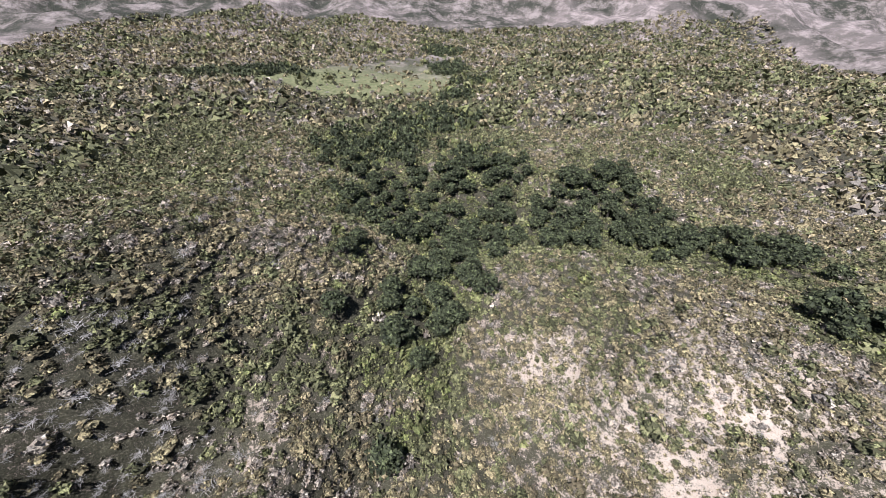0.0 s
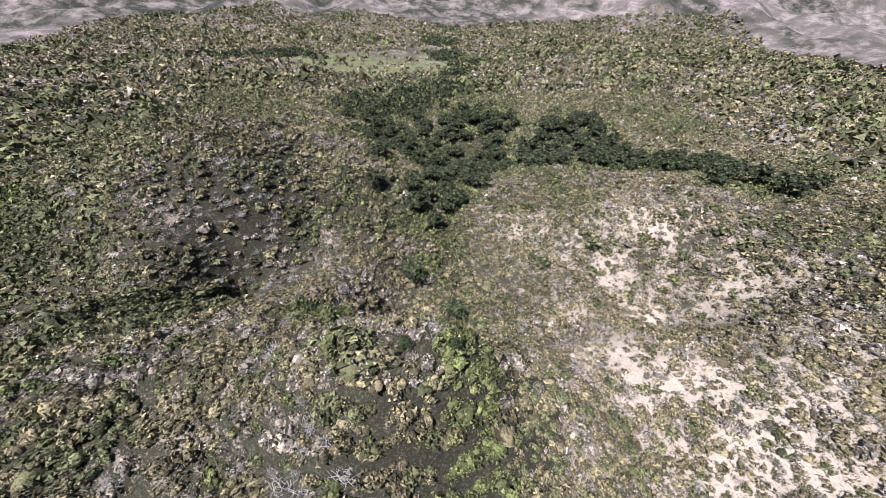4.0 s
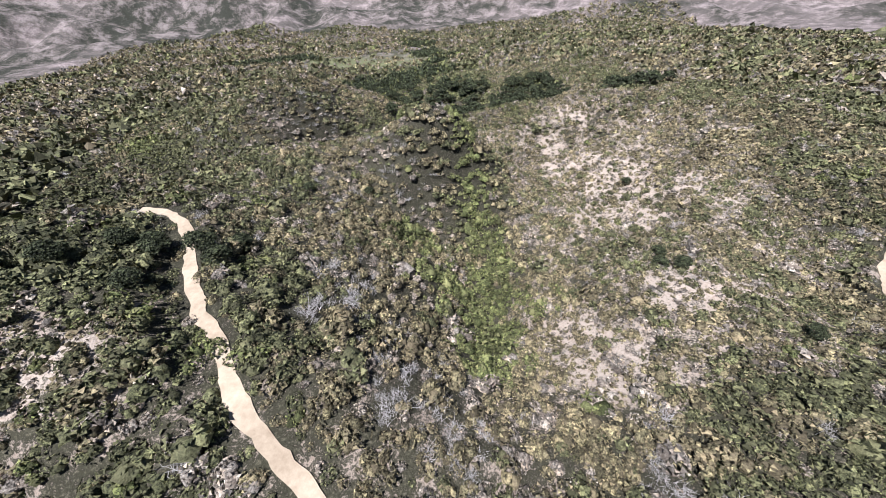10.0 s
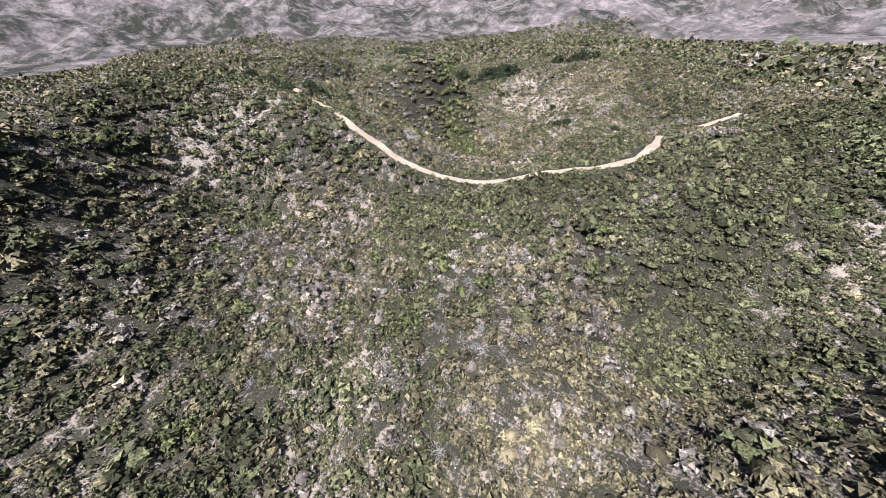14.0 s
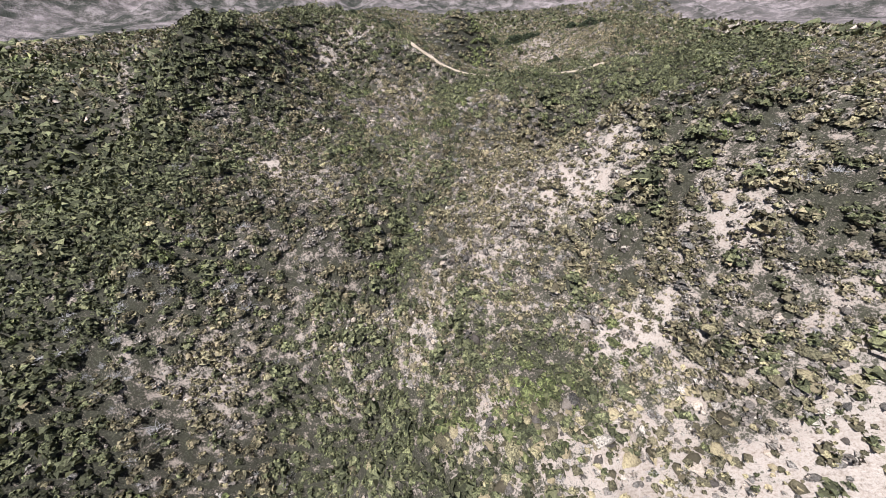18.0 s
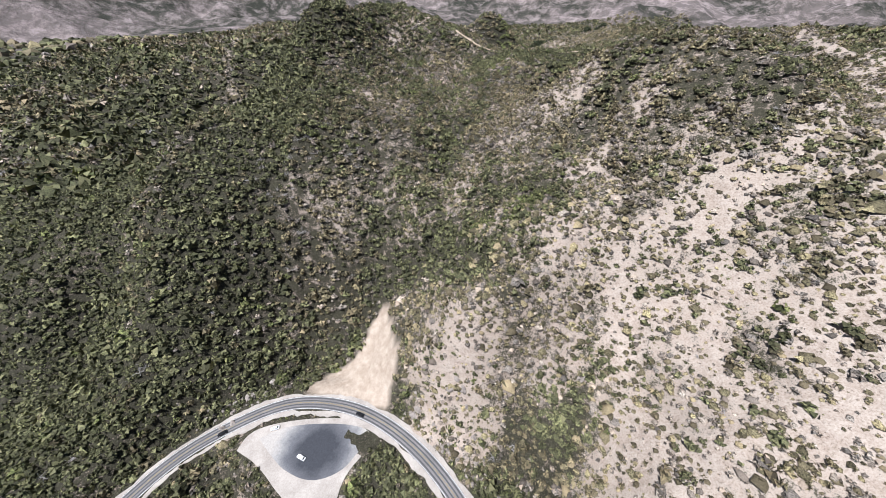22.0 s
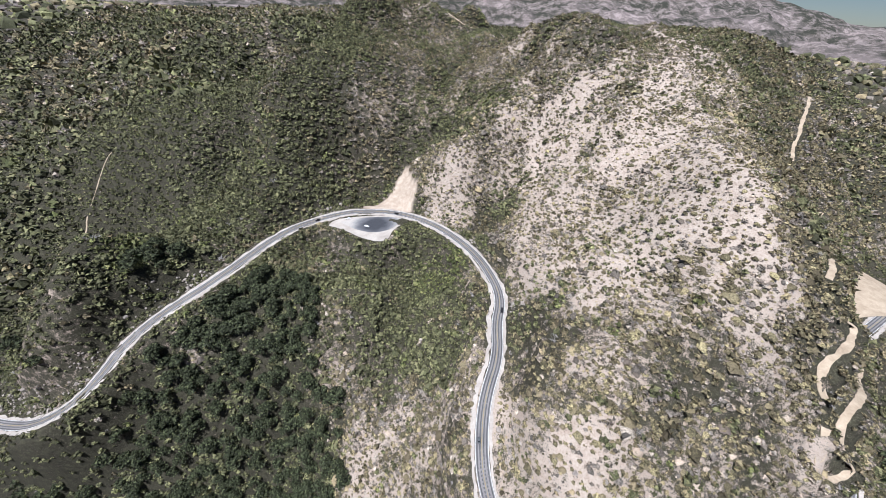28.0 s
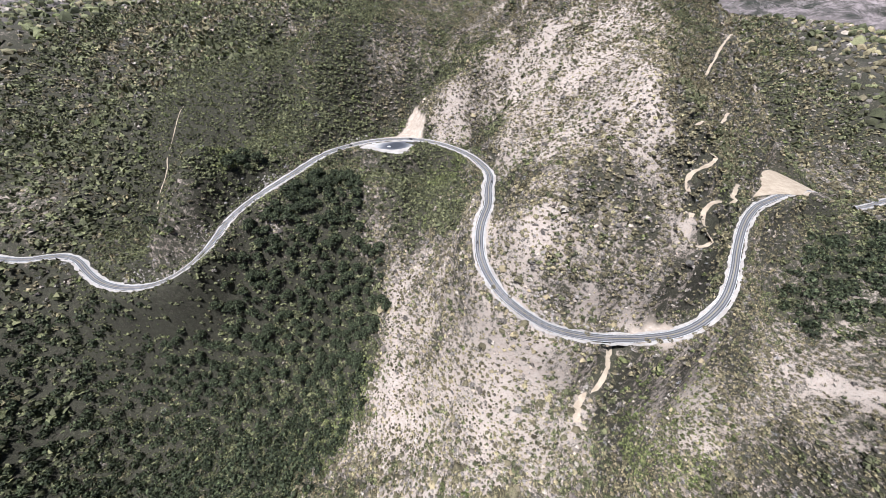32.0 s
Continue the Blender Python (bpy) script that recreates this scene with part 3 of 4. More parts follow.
def spots(x, y, spread, *groups):
    m = np.zeros(len(x))
    for cx, cy, r in (c for group in groups for c in group):
        near = (np.abs(x - cx) < 3 * r) & (np.abs(y - cy) < 3 * r)
        m[near] = np.maximum(m[near], np.exp(-((x[near] - cx) ** 2 + (y[near] - cy) ** 2) / (r * r) * spread))
    return m


def wobble(x, y, seed, size=20, far=12):
    return x + far * (fbm(x, y, size, seed, 4) - 0.46), y + far * (fbm(x, y, size, seed + 40, 4) - 0.46)


# open, speckled slopes and bare ground: outline, how open
OPEN_SLOPES = [([(19, 87), (83, 95), (111, 65), (147, 28), (141, 9), (75, -18), (44, 33), (25, 44)], 0.22), ([(68, 12), (110, -2), (143, -28), (145, -85), (129, -120), (145, -127), (78, -183), (13, -169), (27, -119), (43, -56)], 0.26), ([(-97, -184), (-50, -191), (-23, -220), (13, -228), (73, -222), (95, -232), (103, -269), (126, -248), (32, -373), (-37, -367), (-56, -320)], 0.06), ([(57, -272), (101, -276), (147, -233), (41, -378), (-5, -370), (-30, -353), (-7, -331)], 0.14), ([(-117, -262), (-114, -247), (-103, -277), (-102, -319), (-120, -328), (-126, -306)], 0.11), ([(-52, -394), (-8, -348), (101, -276), (204, -183), (359, -76), (265, -319), (101, -452), (49, -446), (5, -473), (-16, -445)], 0.16), ([(-183, -412), (-138, -377), (-104, -393), (-115, -415), (-145, -444), (-182, -452)], 0.08), ([(32, -441), (76, -442), (188, -350), (209, -424), (110, -600), (100, -651), (62, -660), (38, -639), (7, -551), (31, -488)], 0.43), ([(-11, -434), (28, -435), (51, -446), (65, -457), (57, -490), (8, -476), (2, -451)], 0.18), ([(-98, -669), (-29, -641), (-2, -674), (9, -692), (50, -701), (68, -736), (59, -785), (70, -825), (-79, -828), (-120, -752), (-110, -697)], 0.2), ([(84, -741), (154, -710), (291, -715), (354, -811), (220, -827), (137, -778)], 0.12), ([(25, -660), (93, -658), (138, -709), (113, -725), (59, -721)], 0.13), ([(-4, -685), (15, -687), (46, -704), (49, -726), (15, -730), (-5, -717)], 0.2), ([(-240, -537), (-189, -518), (-208, -572), (-230, -589)], 0.16), ([(-68, -458), (-42, -474), (-23, -489), (-31, -507), (-64, -490)], 0.2), ([(-347, -639), (-289, -637), (-250, -605), (-262, -605), (-309, -625)], 0.16)]


def openness(x, y):
    u, v = wobble(x, y, 181, 34, 44)
    out = np.zeros(len(x))
    for poly, amount in OPEN_SLOPES:
        p = np.array(poly, float)
        m = (u > p[:, 0].min() - 14) & (u < p[:, 0].max() + 14) & (v > p[:, 1].min() - 14) & (v < p[:, 1].max() + 14)
        if m.any():
            out[m] = np.maximum(out[m], amount * (1 - step(0, 13, rim_distance(poly, u[m], v[m]))))
    return out


MEADOW = [(-176, 629), (-20, 766), (14, 632), (-6, 518), (-60, 482), (-157, 428), (-269, 463), (-234, 530)]


def meadow(x, y):
    u, v = wobble(x, y, 761, 40, 40)
    return 1 - step(0, 18, rim_distance(MEADOW, u, v))


def fold(x, y):
    """Above zero on crests, below in gullies."""
    return np.clip((crease(x, y) * 1.1 + slope_noise(x, y) * step(-250, -350, y)) / 9, -1, 1)


def plant_cover(x, y):
    u, v = wobble(x, y, 201, 12, 16)
    pale = spots(u, v, 0.95, PALE_GROUND_A, PALE_GROUND_B, PALE_GROUND_C, PALE_GROUND_D)
    thin = np.clip(fbm(x, y, 30, 301, 4) - 0.47, 0, 1) * 1.4
    bare = openness(x, y)
    patchy = 0.3 + 1.5 * fbm(x, y, 11, 331, 4)
    crest = fold(x, y)
    crest = np.where(crest > 0, 0.22, 0.16) * crest
    west = step(-125, -190, x) * step(-280, -360, y)
    c = 0.94 - (0.27 * pale + bare) * patchy - thin * (0.45 + 0.3 * step(-260, -400, y)) * (1 - 0.7 * west) - crest
    return np.clip(c + 0.08 * west, 0.04, 1)


def wood_cover(x, y):
    wob_x, wob_y = x + 16 * (fbm(x, y, 30, 251, 3) - 0.45), y + 16 * (fbm(x, y, 30, 271, 3) - 0.45)
    return spots(wob_x, wob_y, 0.9, WOODS, CANYON_WOODS)


SLIDE = [(-89, -430), (-81, -448), (-75, -463), (-79, -476), (-80, -483), (-126, -473), (-120, -460), (-105, -454), (-96, -438)]


def scar_cover(x, y):
    u = x + 4 * (fbm(x, y, 8, 5, 3) - 0.45)
    slide = 1 - step(0, 2.5, rim_distance(SLIDE, u, y))
    return np.clip(np.maximum(spots(u, y, 0.9, SCARS) * 3 - 1.1, slide), 0, 1)


# ---- building blocks ----
def mesh_object(name, verts, faces, material, smooth=False, counts=None):
    """One mesh from arrays: faces is (n, 3) or (n, 4)."""
    me = bpy.data.meshes.new(name)
    verts, faces = np.asarray(verts, np.float32), np.asarray(faces, np.int32)
    n, k = faces.shape
    me.vertices.add(len(verts))
    me.vertices.foreach_set("co", verts.ravel())
    me.loops.add(n * k)
    me.loops.foreach_set("vertex_index", faces.ravel())
    me.polygons.add(n)
    me.polygons.foreach_set("loop_start", np.arange(0, n * k, k, dtype=np.int32))
    me.polygons.foreach_set("loop_total", np.full(n, k, np.int32))
    me.polygons.foreach_set("use_smooth", np.full(n, smooth))
    me.materials.append(material)
    me.update()
    return new(name, me)


def part(name, bm, material, parent, label=""):
    me = bpy.data.meshes.new(name)
    bm.to_mesh(me)
    bm.free()
    me.materials.append(material)
    ob = new(name, me)
    ob.parent = parent
    return tagged(ob, label)


# ---- ground ----
def stations(lo, hi, gap, far_lo, far_hi):
    mid = list(np.arange(lo, hi + gap, gap))
    left, g, v = [], gap, lo
    while v > far_lo:
        g *= 1.048
        v -= g
        left.append(max(v, far_lo))
    right, g, v = [], gap, mid[-1]
    while v < far_hi:
        g *= 1.048
        v += g
        right.append(min(v, far_hi))
    return np.array(left[::-1] + mid + right)


def build_ground():
    xs, ys = stations(-420, 420, 3.3, -4200, 4200), stations(-930, 330, 3.3, -3000, 4600)
    gx, gy = np.meshgrid(xs, ys)
    x, y = gx.ravel(), gy.ravel()
    z = height(x, y)
    nx, ny = len(xs), len(ys)
    i = (np.arange(ny - 1)[:, None] * nx + np.arange(nx - 1)[None]).ravel()
    ob = mesh_object("ground", np.c_[x, y, z], np.c_[i, i + 1, i + nx + 1, i + nx], SOIL, True)
    r = np.hypot(x, y + 300)
    # cover also sets where the litter with its painted gap shade shows
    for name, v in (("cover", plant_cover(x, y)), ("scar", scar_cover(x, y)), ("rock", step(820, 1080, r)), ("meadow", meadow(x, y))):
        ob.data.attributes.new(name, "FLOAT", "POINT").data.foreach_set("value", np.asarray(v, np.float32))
    return tagged(ob, "dry chaparral hillsides of pale sandy soil and litter darkened as shade", "ground", kind="structure")


ground = build_ground()


# ---- roads ----
def ribbon(name, way, a, b, lift, material, parent=None, label="", rag=0.0):
    """A strip along a way from offset a to offset b, its edges turned down into the ground."""
    c, s, z = way.c, way.side, way.z + lift
    k = np.arange(len(c)) * 1.5
    left = c + s * (a + rag * (value_noise(k, k * 0, 6, 3) - 0.5 + value_noise(k, k * 0, 2, 9) * 0.5))[:, None]
    right = c + s * (b + rag * (value_noise(k, k * 0, 6, 17) - 0.5 + value_noise(k, k * 0, 2, 23) * 0.5))[:, None]
    v = np.r_[np.c_[left, z], np.c_[right, z], np.c_[left - s * 0.02, z - 0.3], np.c_[right + s * 0.02, z - 0.3]]
    n = len(c)
    i = np.arange(n - 1)
    f = np.r_[np.c_[i, i + n, i + n + 1, i + 1], np.c_[i, i + 1, i + 1 + 2 * n, i + 2 * n], np.c_[i + n, i + 3 * n, i + 1 + 3 * n, i + 1 + n]]
    ob = mesh_object(name, v, f, material)
    ob.parent = parent
    return tagged(ob, label)


road = tagged(ribbon("road", highway, -3.6, 3.6, 0.06, ASPHALT), "two-lane winding mountain road of worn grey asphalt", "road", kind="structure")
for s in (-1, 1):
    a, b = sorted((s * 3.6, s * 5.6))
    ribbon("shoulder", highway, a - 0.3, b + 0.3, 0.03, GRAVEL, road, "pale gravel shoulder", 1.9)
    a, b = sorted((s * 0.10, s * 0.20))
    ribbon("centre_line", highway, a, b, 0.075, YELLOW, road, "double yellow line")
    a, b = sorted((s * 3.2, s * 3.38))
    ribbon("edge_line", highway, a, b, 0.075, WHITE_PAINT, road, "white edge line")
    for k in (0.95, 2.45):
        a, b = sorted((s * k - 0.3, s * k + 0.3))
        ribbon("wheel_track", highway, a, b, 0.068, TYRE_TRACK, road, "darkened wheel track")
for w, name, label in zip(WAYS[1:], ("saddle_track", "lookout_track", "bench_track", "bench_track", "bench_track", "hairpin_track", "foot_trail"),
                          ("rutted pale dirt track over the saddle", "pale dirt track leaving the paved road", "bulldozed dirt bench on the hillside",
                           "bulldozed dirt bench on the hillside", "bulldozed dirt bench on the hillside", "dirt hairpin track beside the road", "narrow pale footpath through brush")):
    tagged(ribbon(name, w, -w.half, w.half, 0.10, DIRT, rag=w.half * 0.85), label, "dirt road", kind="structure")


def yard(name, poly, z, material, label, lift):
    p = resample(poly + poly[:1], 2.5)[:-1]
    c = p.mean(axis=0)
    rings = [c + (p - c) * k for k in (1.0, 0.66, 0.33)]
    level = lambda q, up: np.c_[q, np.polyval(z, q[:, 0]) + up]
    v = np.concatenate([level(r, lift) for r in rings] + [level(c[None], lift), level(rings[0], -0.6)])
    n, f = len(p), []
    for i in range(n):
        j = (i + 1) % n
        f += [(i, j, n + j, n + i), (n + i, n + j, 2 * n + j, 2 * n + i), (2 * n + i, 2 * n + j, 3 * n, 3 * n), (i, 3 * n + 1 + i, 3 * n + 1 + j, j)]
    me = bpy.data.meshes.new(name)
    me.from_pydata(v.tolist(), [], [tuple(dict.fromkeys(q)) for q in f])
    me.materials.append(material)
    me.update()
    return tagged(new(name, me), label, "turnout", kind="structure")


yard("gravel_turnout", TURNOUT, YARDS[0][1], GRAVEL, "wide pale gravel turnout beside the bend", 0.0)
DARK_POOL = [(-142, -500), (-133, -507), (-122, -514), (-107, -518), (-94, -513), (-89, -505), (-82, -495), (-100, -491), (-130, -493)]
STAINED = stained_asphalt(-109, -504, float(np.polyval(YARDS[0][1], -109)), 24.0)
yard("turnout_paving", DARK_POOL, YARDS[0][1], STAINED, "grey asphalt of the turnout with a large dark oil stain", 0.05)
yard("dirt_yard", YARD, YARDS[1][1], DIRT, "bare graded dirt yard beside the road", 0.0)


# ---- plants ----
rng = np.random.default_rng(7)


def spray(count, leaf, flat=0.8, core=0.55, mound=0.0):
    """A shrub's leaves: ragged three-cornered sprays over a dome."""
    d = rng.normal(size=(count, 3))
    d[:, 2] = np.abs(d[:, 2]) * 0.9 + 0.08
    d /= np.linalg.norm(d, axis=1)[:, None]
    lobes = rng.normal(size=(5, 3))
    lobes /= np.linalg.norm(lobes, axis=1)[:, None]
    reach = 0.72 + 0.38 * (d @ lobes.T).max(axis=1)
    c = d * (reach * rng.uniform(core, 1.05, count))[:, None]
    n = d * 0.75 + rng.normal(size=(count, 3)) * 0.42
    n /= np.linalg.norm(n, axis=1)[:, None]
    t = np.cross(n, rng.normal(size=(count, 3)))
    t /= np.linalg.norm(t, axis=1)[:, None]
    b = np.cross(n, t)
    size = leaf * rng.uniform(0.65, 1.35, count)[:, None]
    v = np.stack([c + t * size, c - t * size * 0.55 + b * size * 0.8, c - t * size * 0.5 - b * size * 0.75], 1).reshape(-1, 3)
    v[:, 2] = np.maximum(v[:, 2], -0.05) * flat
    if not mound:
        return v, np.arange(3 * count).reshape(-1, 3)
    a = np.arange(6) * 1.047 + rng.random(6) * 0.5
    ring = np.c_[np.cos(a), np.sin(a), np.zeros(6)] * (mound * rng.uniform(0.8, 1.15, 6))[:, None]
    top = np.array([[rng.normal() * 0.12, rng.normal() * 0.12, mound * 0.82 * flat]])
    k = np.arange(6)
    return np.r_[v, ring, top], np.r_[np.arange(3 * count).reshape(-1, 3), 3 * count + np.c_[k, (k + 1) % 6, np.full(6, 6)]]


def bush(lobes, leaves, leaf, sides=5):
    """A lumpy rounded shrub: overlapping leafy lobes with loose sprays on them."""
    vs, fs, first = [], [], 0
    k = np.arange(sides)
    j = (k + 1) % sides
    for n in range(lobes):
        a, far = rng.random() * 6.283, 0.0 if lobes == 1 else rng.uniform(0.3, 0.62)
        r = rng.uniform(0.85, 1.05) if lobes == 1 else rng.uniform(0.40, 0.60)
        t, q = k * (6.283 / sides) + rng.random() * 1.0, rng.uniform(0.62, 1.30, (3, sides))
        low = np.c_[np.cos(t) * q[0], np.sin(t) * q[0], np.full(sides, -0.1)]
        mid = np.c_[np.cos(t + 0.5) * q[1] * 0.74, np.sin(t + 0.5) * q[1] * 0.74, 0.52 * q[2] + 0.06]
        v = np.r_[low, mid, [[rng.normal() * 0.2, rng.normal() * 0.2, rng.uniform(0.7, 1.05)]]] * r
        v[:, :2] += np.array((math.cos(a), math.sin(a))) * far
        v[:, 2] *= 0.95 if lobes == 1 else rng.uniform(1.0, 1.5)
        f = np.r_[np.c_[k, j, sides + k], np.c_[j, sides + j, sides + k], np.c_[sides + k, sides + j, np.full(sides, 2 * sides)]]
        vs.append(v)
        fs.append(f + first)
        first += 2 * sides + 1
    v, f = spray(leaves, leaf, 0.9, 0.85)
    return np.concatenate(vs + [v]), np.concatenate(fs + [f + first])


def twigs(count, thick=0.042):
    """A dead shrub: bare bleached stems, crooked and tangled."""
    d = rng.normal(size=(count, 3))
    d[:, 2] = np.abs(d[:, 2]) * 0.8 + 0.2
    d /= np.linalg.norm(d, axis=1)[:, None]
    start = rng.normal(size=(count, 3)) * (0.42, 0.42, 0.05)
    bend = start + d * rng.uniform(0.3, 0.6, count)[:, None]
    e = d + rng.normal(size=(count, 3)) * 0.5
    tip = bend + e * rng.uniform(0.25, 0.55, count)[:, None]
    w = np.cross(d, (0.3, 0.2, 1.0))
    w = w / np.linalg.norm(w, axis=1)[:, None] * thick
    v = np.stack([start - w, start + w, bend + w * 0.7, bend - w * 0.7, tip], 1).reshape(-1, 3)
    i = np.arange(count)[:, None] * 5
    return v, np.concatenate([i + (0, 1, 2), i + (0, 2, 3), i + (3, 2, 4)])


def scatter(name, places, size, tall, make, material, label, category, variants=12, sink=0.05, smooth=False):
    """Many plants joined into one mesh."""
    x, y = places.T
    z = height(x, y)
    kinds = [make() for _ in range(variants)]
    pick, vs, fs, first = rng.integers(0, variants, len(x)), [], [], 0
    for k, (v, f) in enumerate(kinds):
        i = np.where(pick == k)[0]
        if not len(i):
            continue
        a, q = rng.random(len(i)) * 6.283, size[i]
        px, py = v[None, :, 0] * (q * rng.uniform(0.8, 1.25, len(i)))[:, None], v[None, :, 1] * (q * rng.uniform(0.8, 1.25, len(i)))[:, None]
        ca, sa = np.cos(a)[:, None], np.sin(a)[:, None]
        w = np.stack([x[i, None] + px * ca - py * sa, y[i, None] + px * sa + py * ca, z[i, None] - sink + v[None, :, 2] * tall[i, None]], -1)
        vs.append(w.reshape(-1, 3))
        fs.append((f[None] + (np.arange(len(i)) * len(v))[:, None, None] + first).reshape(-1, 3))
        first += len(i) * len(v)
    return tagged(mesh_object(name, np.concatenate(vs), np.concatenate(fs), material, smooth), label, category, kind="stuff")


def jittered(x0, x1, y0, y1, gap):
    gx, gy = np.meshgrid(np.arange(x0, x1, gap), np.arange(y0, y1, gap))
    p = np.c_[gx.ravel(), gy.ravel()]
    return p + (rng.random(p.shape) - 0.5) * gap * 1.15


def outside_box(p, x0, x1, y0, y1):
    return p[~((p[:, 0] > x0) & (p[:, 0] < x1) & (p[:, 1] > y0) & (p[:, 1] < y1))]


def grow():
    near = jittered(-160, 190, -420, 170, 2.75)
    over = (near[:, 0] > -95) & (near[:, 0] < 115) & (near[:, 1] > -290) & (near[:, 1] < -20)
    close, near = near[over], near[~over]
    mid = np.concatenate([outside_box(jittered(-280, 280, -900, 330, 2.6), -160, 190, -420, 170), jittered(-450, -280, -850, -380, 3.5), jittered(280, 430, -850, -450, 3.5)])
    wide = jittered(-760, 760, -960, 1000, 6.6)
    for box in ((-280, 280, -900, 330), (-450, -280, -850, -380), (280, 430, -850, -450)):
        wide = outside_box(wide, *box)
    remote = outside_box(jittered(-1700, 1700, -1000, 1900, 14), -760, 760, -960, 1000)
    remote = remote[(rng.random(len(remote)) < 0.9) & (np.hypot(remote[:, 0], remote[:, 1] + 300) < 1080)]
    for p, lobes, leaves, leaf, grow_by in ((close, 3, 74, 0.185, 1.85), (near, 2, 44, 0.25, 1.85), (mid, 2, 16, 0.40, 1.75), (wide, 2, 9, 0.50, 3.6), (remote, 1, 0, 0.4, 6.0)):
        x, y = p.T
        c, wd, wood = plant_cover(x, y), way_distance(x, y), wood_cover(x, y)
        keep = (rng.random(len(x)) < np.clip(0.20 + 0.95 * c, 0, 0.99) * (1 - 0.85 * meadow(x, y))) & (wd > 0.4 + 0.9 * rng.random(len(x))) & (scar_cover(x, y) < 0.25) & ~((wood > 0.6) & ((y < -500) | (y > 75)) & (rng.random(len(x)) < 0.42))
        p, c, x, y, wood, wd = p[keep], c[keep], x[keep], y[keep], wood[keep], wd[keep]
        size = grow_by * np.clip(rng.lognormal(0.0, 0.34, len(x)), 0.4, 2.4) * (0.62 + 0.42 * c) * (0.55 + 0.45 * step(0.8, 5, wd))
        clear = wd > np.where(y > -430, 0.35, 0.72) * size + 0.1
        p, c, x, y, wood, wd, size = p[clear], c[clear], x[clear], y[clear], wood[clear], wd[clear], size[clear]
        u, v = wobble(x, y, 701)
        fuzz, lift = rng.normal(0, 0.17, len(x)), fold(x, y)
        wet = np.maximum(spots(u, v, 0.6, GREEN_SCRUB_A, GREEN_SCRUB_B), wood) + fuzz
        lush = np.maximum(spots(u, v, 0.6, BRIGHT_SCRUB_A), 0.9 * wood * (y > 0) * (rng.random(len(x)) < 0.55)) + fuzz
        dry = spots(u, v, 0.6, DEAD_BRUSH_A) + rng.normal(0, 0.15, len(x))
        tone = fbm(x, y, 60, 401, 4) + fuzz + 0.15 * step(-130, -230, x) * step(-310, -400, y) + 0.10 * step(-50, -130, x) * step(150, 80, y) + 0.04 - 0.08 * step(15, 80, x) * step(-340, -420, y) - 0.28 * lift
        patchy = fbm(x, y, 12, 431, 3) + rng.normal(0, 0.10, len(x)) + 0.06 * lift
        lush_m = (lush > 0.52) | (patchy > 0.72) & (tone > 0.5)
        wet_m = ~lush_m & ((wet > 0.36) | (tone > 0.575))
        dead_m = ~lush_m & ~wet_m & ((dry > 0.5) & (rng.random(len(x)) < 0.55) | (rng.random(len(x)) < 0.05))
        grey_m = ~lush_m & ~wet_m & ~dead_m & ((patchy > 0.56) | (rng.random(len(x)) < 0.10 + 0.15 * (c < 0.5)))
        rest = ~(lush_m | wet_m | dead_m | grey_m)
        for name, m, mat, label, by in (("chamise_scrub", rest, CHAMISE, "dense olive-brown chamise scrub on the dry slopes", 1.0),
                                        ("green_scrub", wet_m, CEANOTHUS, "deep green evergreen scrub on the shaded slopes", 1.15),
                                        ("sage_scrub", grey_m, SAGE, "grey-tan sage and dry brush on the slopes", 0.85),
                                        ("willow_scrub", lush_m, WILLOW, "bright green leafy scrub in the moist hollows", 1.15)):
            if m.any():
                q = size[m] * by
                scatter(name, p[m], q, q * rng.uniform(0.75, 1.25, len(q)), lambda: spray(leaves, leaf, 0.95, 0.7, 0.72) if lobes == 2 else bush(lobes, leaves, leaf, 5 if leaves else 4), mat, label, "shrubs", 16, smooth=lobes == 3)
        if dead_m.any():
            q = size[dead_m] * 0.95
            scatter("dead_brush", p[dead_m], q, q, lambda: twigs(70, 0.02) if leaves > 40 else twigs(34 if lobes > 1 else 12), DEADWOOD, "bleached grey dead brush among the shrubs", "dead shrubs")
    for fill, make in ((jittered(-130, 165, -420, 110, 2.0), lambda: bush(2, 20, 0.30)), (jittered(-260, 270, -900, -420, 2.15), lambda: bush(1, 2, 0.5, 4))):
        c = plant_cover(*fill.T)
        fill = fill[(c < 0.72) & (rng.random(len(c)) < 0.72 + 0.32 * c) & (way_distance(*fill.T) > 0.9) & (scar_cover(*fill.T) < 0.2)]
        q = rng.lognormal(0.06, 0.40, len(fill)) * (0.70 + 0.62 * plant_cover(*fill.T))
        split = rng.random(len(fill)) < 0.72
        scatter("low_brown_scrub", fill[split], q[split], q[split] * 0.9, make, CHAMISE, "low brown shrubs dotted over the pale soil", "shrubs", smooth=True)
        scatter("low_grey_scrub", fill[~split], q[~split], q[~split] * 0.9, make, SAGE, "low grey shrubs dotted over the pale soil", "shrubs", smooth=True)


grow()


# ---- oaks ----
def tube(bm, a, b, r0, r1, sides=6):
    a, b = Vector(a), Vector(b)
    q = (b - a).to_track_quat("Z", "Y")
    rings = []
    for p, r in ((a, r0), (b, r1)):
        rings.append([bm.verts.new(p + q @ Vector((r * math.cos(t), r * math.sin(t), 0))) for t in (2 * math.pi * k / sides for k in range(sides))])
    for k in range(sides):
        bm.faces.new((rings[0][k], rings[0][(k + 1) % sides], rings[1][(k + 1) % sides], rings[1][k]))


